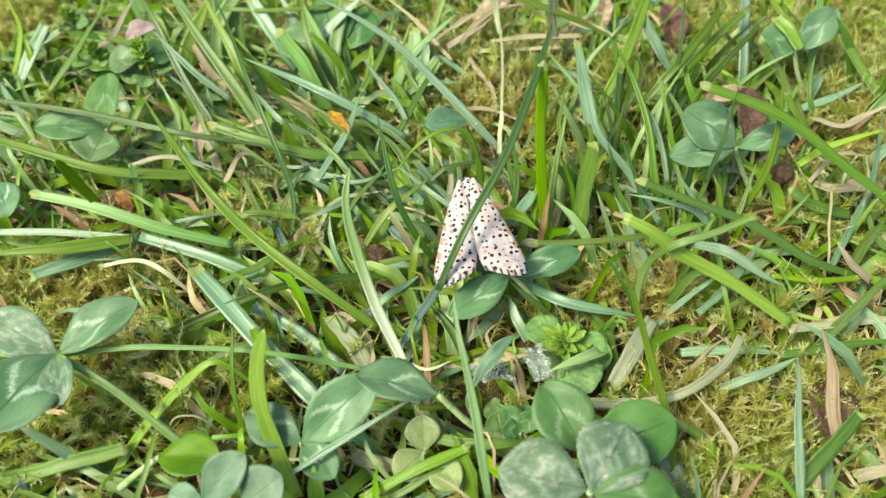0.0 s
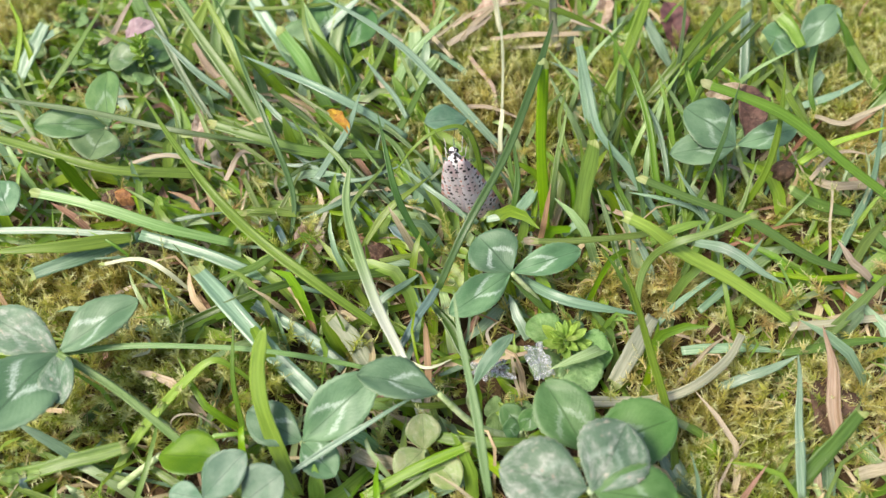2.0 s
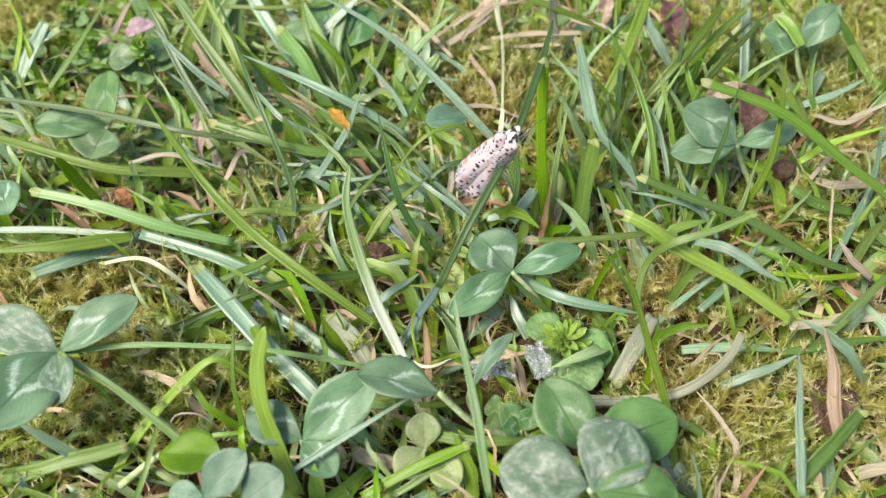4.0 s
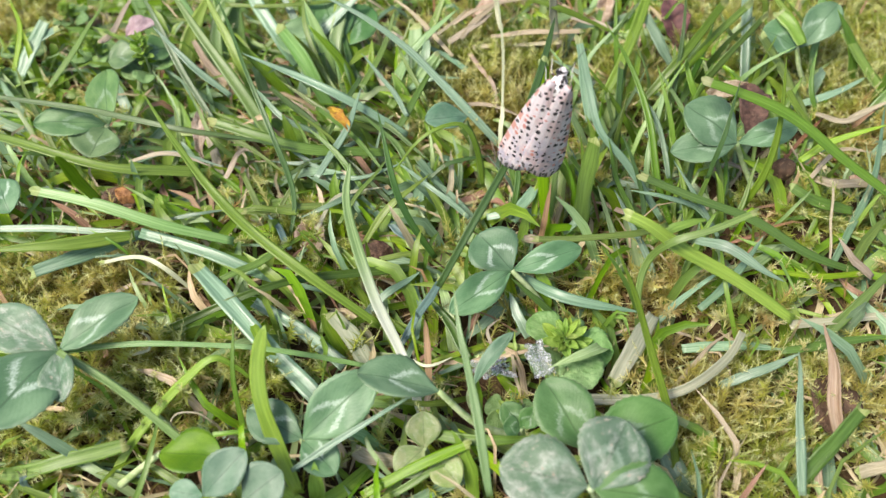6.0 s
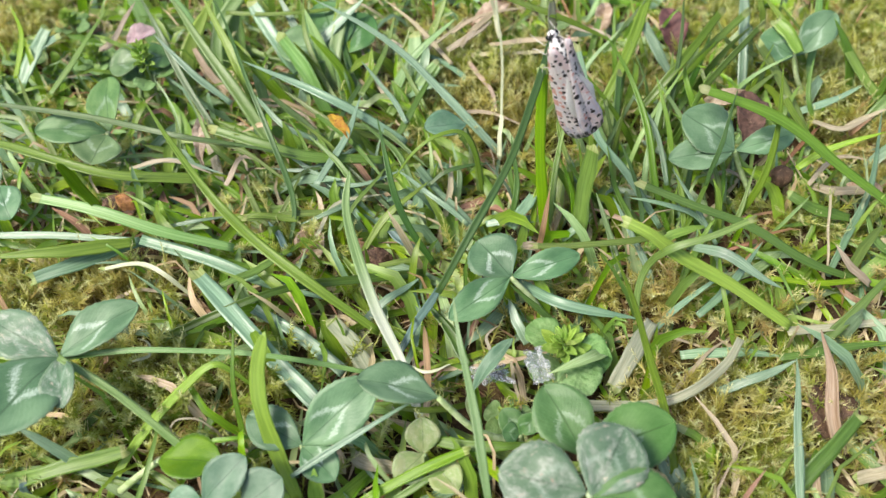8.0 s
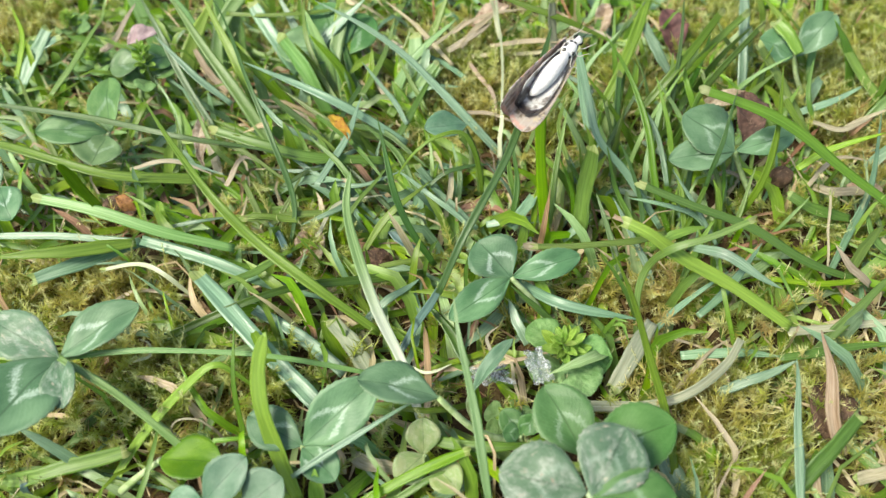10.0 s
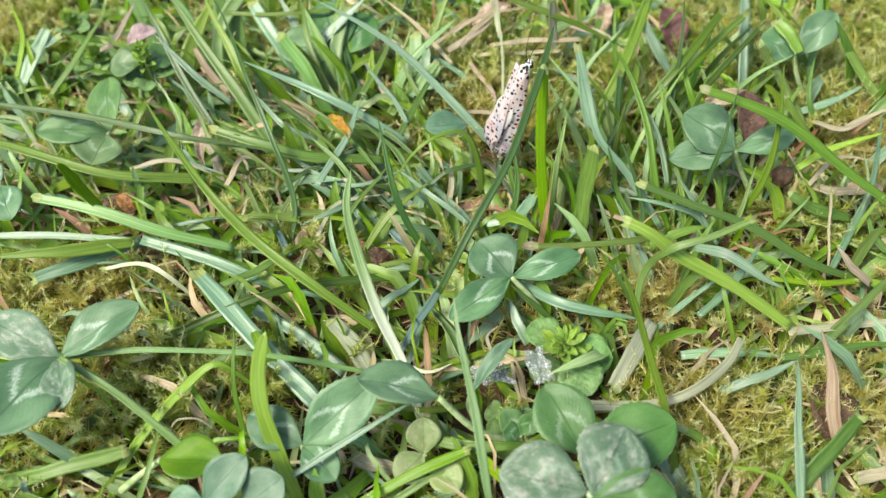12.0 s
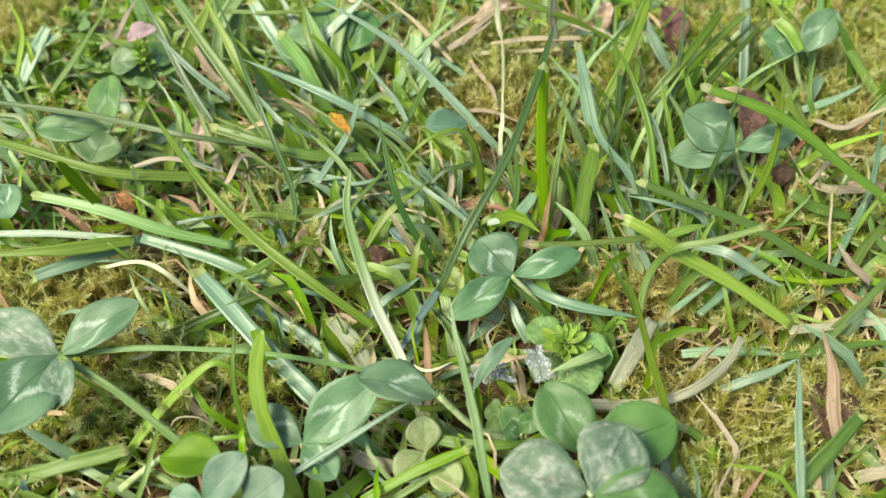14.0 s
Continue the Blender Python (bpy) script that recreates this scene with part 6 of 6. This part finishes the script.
def wing_mesh(side, length, inner, costa, tail, mats, lift=0.0):
    """A wing that points backwards (-y) with its leading edge outwards; side is +1 or -1. Millimetres."""
    rows, cols = 16, 11
    verts, uvs, faces, which = [], [], [], []
    for layer in (0, 1):
        for i in range(rows):
            v = i / (rows - 1)
            for j in range(cols):
                u = j / (cols - 1)
                reach = length * (tail + (1 - tail) * math.sin(min(1.0, u / 0.78) * math.pi / 2)) * (1 - 0.05 * max(0, (u - 0.82) / 0.18) ** 2)
                xi, xo = np.interp(v, *inner), np.interp(v, *costa)
                x = xi + (xo - xi) * u
                past = max(0.0, -0.7 - x)
                z = 0.55 * math.sin(u * math.pi) + 0.06 * math.sin(u * 19) * v + lift - layer * 0.09 - 0.95 * past * past / (past + 0.5)
                verts.append((side * x * MM, -reach * v * MM, z * MM))
                uvs.append((u, v))
    low = rows * cols
    for i in range(rows - 1):
        for j in range(cols - 1):
            q = (i * cols + j, i * cols + j + 1, (i + 1) * cols + j + 1, (i + 1) * cols + j)
            top = q if side < 0 else q[::-1]
            faces.append(top), which.append(0)
            faces.append(tuple(low + k for k in reversed(top))), which.append(1)
    rim = [j for j in range(cols)] + [i * cols + cols - 1 for i in range(1, rows)] + [(rows - 1) * cols + j for j in range(cols - 2, -1, -1)] + [i * cols for i in range(rows - 2, 0, -1)]
    for a, b in zip(rim, rim[1:] + rim[:1]):
        faces.append((a, b, low + b, low + a) if side > 0 else (b, a, low + a, low + b)), which.append(0)
    me = mesh_from("wing", verts, faces, uvs)
    for m in mats:
        me.materials.append(m)
    me.polygons.foreach_set("material_index", which)
    return me


MOTH = {}


def moth():
    ob = new("moth")
    part("thorax", blob(0, 0.6, 0.8, 1.15, 2.1, 1.1, 0.1), FUR, ob, "white furry thorax with black spots")
    bm = blob(0, -5.2, 0.1, 1.25, 4.9, 1.15, 0.05)
    for w in bm.verts:
        w.co.z += 0.00008 * math.sin(w.co.y / MM * 4.2)
    part("abdomen", bm, PALE_FUR, ob, "smooth white ringed abdomen")
    head = part("head", blob(0, 2.7, 0.35, 0.7, 0.75, 0.6, 0.08), FUR, ob, "small white spotted head")
    for s in (-1, 1):
        part("eye", blob(s * 0.6, 2.75, 0.35, 0.3, 0.36, 0.38), EYE_BLACK, head, "glossy black eye")
        part("antenna", mesh_from("antenna", *tube([(s * 0.35, 3.1, 0.8), (s * 0.6, 5.0, 1.6), (s * 1.0, 7.0, 1.8), (s * 1.5, 8.8, 1.4)], 0.07, 14, 5, 0.4)), FEELER, head, "thin dark antenna")
        for i, (y0, fwd, out) in enumerate(((1.5, 0.7, 0.7), (0.4, 0.0, 1.1), (-0.8, -2.2, 1.2))):
            part("leg", mesh_from("leg", *tube([(s * 0.8, y0, -0.4), (s * (0.8 + out * 0.6), y0 + fwd * 0.5, -0.3), (s * (0.8 + out * 0.8), y0 + fwd * 0.8, -2.0), (s * (0.8 + out), y0 + fwd * 1.4, -2.7)], 0.08, 14, 6, 0.5)), LEG, ob, "thin pale jointed leg")
        inner = ([0, 0.15, 0.5, 0.85, 1.0], [-0.1, -0.8, -1.3, -1.7, -1.3])
        costa = ([0, 0.08, 0.3, 0.6, 0.85, 1.0], [0.6, 1.25, 2.45, 3.7, 4.6, 4.6])
        fore = part("forewing", wing_mesh(s, 17.4, inner, costa, 0.88, (WING_TOP, WING_UNDER), 0.25 + 0.1 * (s > 0)), None, ob, "cream forewing with black and coral spots")
        fore.location = (s * 0.7 * MM, 2.2 * MM, 1.3 * MM)
        inner2 = ([0, 0.2, 0.6, 1.0], [-0.2, -1.2, -2.0, -1.2])
        costa2 = ([0, 0.1, 0.4, 0.8, 1.0], [0.4, 1.0, 2.4, 3.4, 3.0])
        hind = part("hindwing", wing_mesh(s, 12.5, inner2, costa2, 0.86, (HIND, HIND_UNDER)), None, ob, "translucent white hindwing with a dark rim")
        hind.location = (s * 0.7 * MM, -0.4 * MM, 1.0 * MM)
        MOTH["fore", s], MOTH["hind", s] = fore, hind
    MOTH["body"] = ob
    return tagged(ob, "cream-white moth with black and coral spots climbing grass", "moth")


moth()


# ---------------------------------------------------------------- motion
# seconds, how far the wings spread and how steeply they slope down, in degrees
CLIMBING = [
    (0, 5, 8), (1.5, 5, 8), (1.8, 3, 24), (2, 0, 27), (2.1, -1, 28), (2.4, -4, 30), (2.7, -3, 30),
    (3, -6, 35), (3.2, -7, 38), (4.2, -6, 34), (5.3, -2, 24), (5.5, -2, 24), (5.8, -2, 24), (6, -2, 24),
    (6.2, -2, 26), (6.5, -5, 42), (6.8, -5, 48), (7, -5, 50), (7.4, -5, 46), (7.8, -5, 46), (8.2, -5, 46),
    (8.8, -6, 44),
]
LEAVING = [
    (9.4, -5, 42), (10, -4, 42), (10.3, 0, 14), (11, 0, 14), (11.3, 0, 14), (11.5, -1, 16), (11.7, -5, 34),
    (11.9, -5, 32), (12.1, -4, 32), (12.3, 10, 18), (12.4, 8, 20), (12.5, 5, 24), (12.6, -4, 45), (12.9, -4, 45),
    (13, 12, 16), (13.1, 18, 20), (13.2, 44, 6), (13.25, 30, 10), (13.3, 8, 30), (13.4, 18, 18), (13.5, 8, 20),
    (13.6, 0, 32), (13.7, 4, 15), (13.8, -4, 40), (13.9, -5, 44), (14, -6, 46),
]



def sway(key, rows):
    """Turns a blade about its foot: seconds, then degrees about x, y and its own length."""
    ob = BLADES[key]
    foot = ob.location.copy()
    far = max((v.co for v in ob.data.vertices), key=lambda c: c.length).normalized()
    walk(ob, [(t, Matrix.Translation(foot) @ pose(0, 0, 0, a, b, 0) @ Matrix.Rotation(radians(c), 4, far)) for t, a, b, c in rows])


def motions():
    def at(x, y, z, a, b, c):
        return pose(x * MM, y * MM, z * MM, a, b, c)

    walk(MOTH["body"], [
        (0, at(4.0, -3.0, 14.8, 12, -8, 5)),
        (0.3, at(3.9, -2.2, 14.7, 12, -8, 5)),
        (0.6, at(5.1, -0.5, 14.5, 9, -7, 4)),
        (0.9, at(5.5, 1.7, 14.2, 14, -7, 3)),
        (1.2, at(4.4, 2.2, 14.5, 10, -9, 6)),
        (1.5, at(3.2, 3.4, 14.5, 8, -8, 6)),
        (1.8, at(2.1, 4.4, 14.7, 89, -8, 0)),
        (2, at(2.1, 4.2, 15.3, 96, -12, -1)),
        (2.1, at(2.9, 4.2, 15.8, 98, -7, -8)),
        (2.4, at(3.2, 3.4, 16.7, 94, -2, -0)),
        (2.7, at(5.6, 4.0, 16.7, 94, 2, -1)),
        (3, at(6.8, 3.9, 16.9, 94, 19, -13)),
        (3.2, at(7.1, 3.4, 17.3, 89, 35, -25)),
        (4.2, at(9.8, -6.4, 31.0, 94, 25, -26)),
        (5.3, at(14.1, -8.4, 38.8, 90, 19, -18)),
        (5.5, at(14.1, -8.4, 38.7, 93, 16, -14)),
        (5.8, at(13.9, -8.1, 38.7, 93, 13, -12)),
        (6, at(14.0, -7.6, 38.7, 93, 10, -10)),
        (6.2, at(14.1, -7.4, 40.7, 94, 8, -8)),
        (6.5, at(15.3, -6.0, 41.7, 89, 5, -6)),
        (6.8, at(14.6, -5.9, 42.7, 91, -2, 12)),
        (7, at(14.6, -5.2, 42.7, 91, -5, 22)),
        (7.4, at(13.8, -4.4, 42.8, 88, -9, 20)),
        (7.6, at(13.3, -4.1, 42.8, 82, -12, 18)),
        (7.8, at(13.6, -4.2, 42.8, 84, -20, 24)),
        (8.2, at(14.7, -4.0, 42.8, 79, -19, 36)),
        (8.8, at(16.4, 0.4, 39.7, 81, -2, 81)),
        (9.4, at(17.7, 5.9, 35.7, 95, -7, 127)),
        (10, at(18.5, 10.5, 32.4, 166, -42, 152)),
        (10.3, at(19.2, 16.5, 27.5, 97, -40, 170)),
        (10.6, at(18.8, 15.9, 26.6, 95, -43, 167)),
        (11, at(17.8, 15.8, 25.6, 91, -44, 166)),
        (11.3, at(15.6, 14.2, 23.6, 72, -40, 175)),
        (11.5, at(16.5, 14.5, 23.3, 67, -27, -160)),
        (11.7, at(13.2, 15.3, 23.8, 76, 8, -68)),
        (11.9, at(12.8, 15.7, 23.8, 77, 8, -59)),
        (12.1, at(13.7, 15.6, 22.8, 76, 10, -59)),
        (12.3, at(16.3, 11.8, 20.0, 69, 13, -72)),
        (12.4, at(16.5, 11.8, 19.9, 72, 13, -67)),
        (12.5, at(16.4, 12.7, 18.8, 78, 10, -62)),
        (12.6, at(15.4, 10.6, 18.7, 90, -4, -68)),
        (12.9, at(14.9, 11.1, 18.7, 91, -5, -61)),
        (13, at(14.5, 9.2, 20.0, -4, -6, -16)),
        (13.1, at(15.3, 12.0, 20.0, -8, -4, -22)),
        (13.2, at(15.1, 9.4, 21.0, -12, -2, -26)),
        (13.25, at(10.0, 4.3, 25.4, 126, -16, 13)),
        (13.3, at(8.0, 5.1, 28.0, -9, 87, -180)),
        (13.4, at(5.5, 5.2, 24.8, 22, 5, 176)),
        (13.5, at(-1.4, 10.7, 16.2, 18, 33, -144)),
        (13.6, at(-0.9, 13.9, 12.2, 17, 35, -141)),
        (13.7, at(-0.8, 18.2, 8.8, 5, 28, -145)),
        (13.8, at(-0.3, 24.2, 1.9, 28, 45, -116)),
        (13.9, at(0.3, 28.8, -3.6, 53, 54, -88)),
        (14, at(1.2, 33.2, -8.7, 61, 53, -81)),
    ])
    for s in (-1, 1):
        for name, at, more, tuck in (("fore", (0.7, 2.2, 1.3), 0.0, 0.0), ("hind", (0.7, -0.4, 1.0), 0.7, 2.0)):
            walk(MOTH[name, s], [(t, pose(s * at[0] * MM, at[1] * MM, at[2] * MM, 0, s * roof, s * (spread + (more * (spread - 8) if spread > 8 else 0) - tuck))) for t, spread, roof in CLIMBING + LEAVING])
    sway("climb", [(0.0, 0, 0, 0), (3.2, 0, 0, 0), (5.3, 0.8, 0.6, 10), (8.2, 0.8, 0.6, 10), (9.3, 0, 0.5, 4), (10.3, 0, -0.3, 0), (11.0, 0, 0, 0), (11.3, 0, 0.4, 0), (11.6, 0, 0, 2), (12.3, 1, 1.0, 6), (12.6, 0, 0.6, 0), (14.0, 0, 0.5, 0)])
    sway("near", [(0.0, 0, 0, 0), (11.5, 0, 0, 0), (12.2, 0, -0.3, 0), (12.8, 0, -0.8, 0), (14.0, 0, -2.4, 0)])
    sway("bright", [(0.0, 0, 0, 0), (12.0, 0, 0, 0), (14.0, 0, -1.0, 0)])
    sway("bent", [(0.0, 0, 0, 0), (12.3, 0, 0, 0), (13.0, 2, 0, -6), (14.0, 6, 2, -14)])


motions()
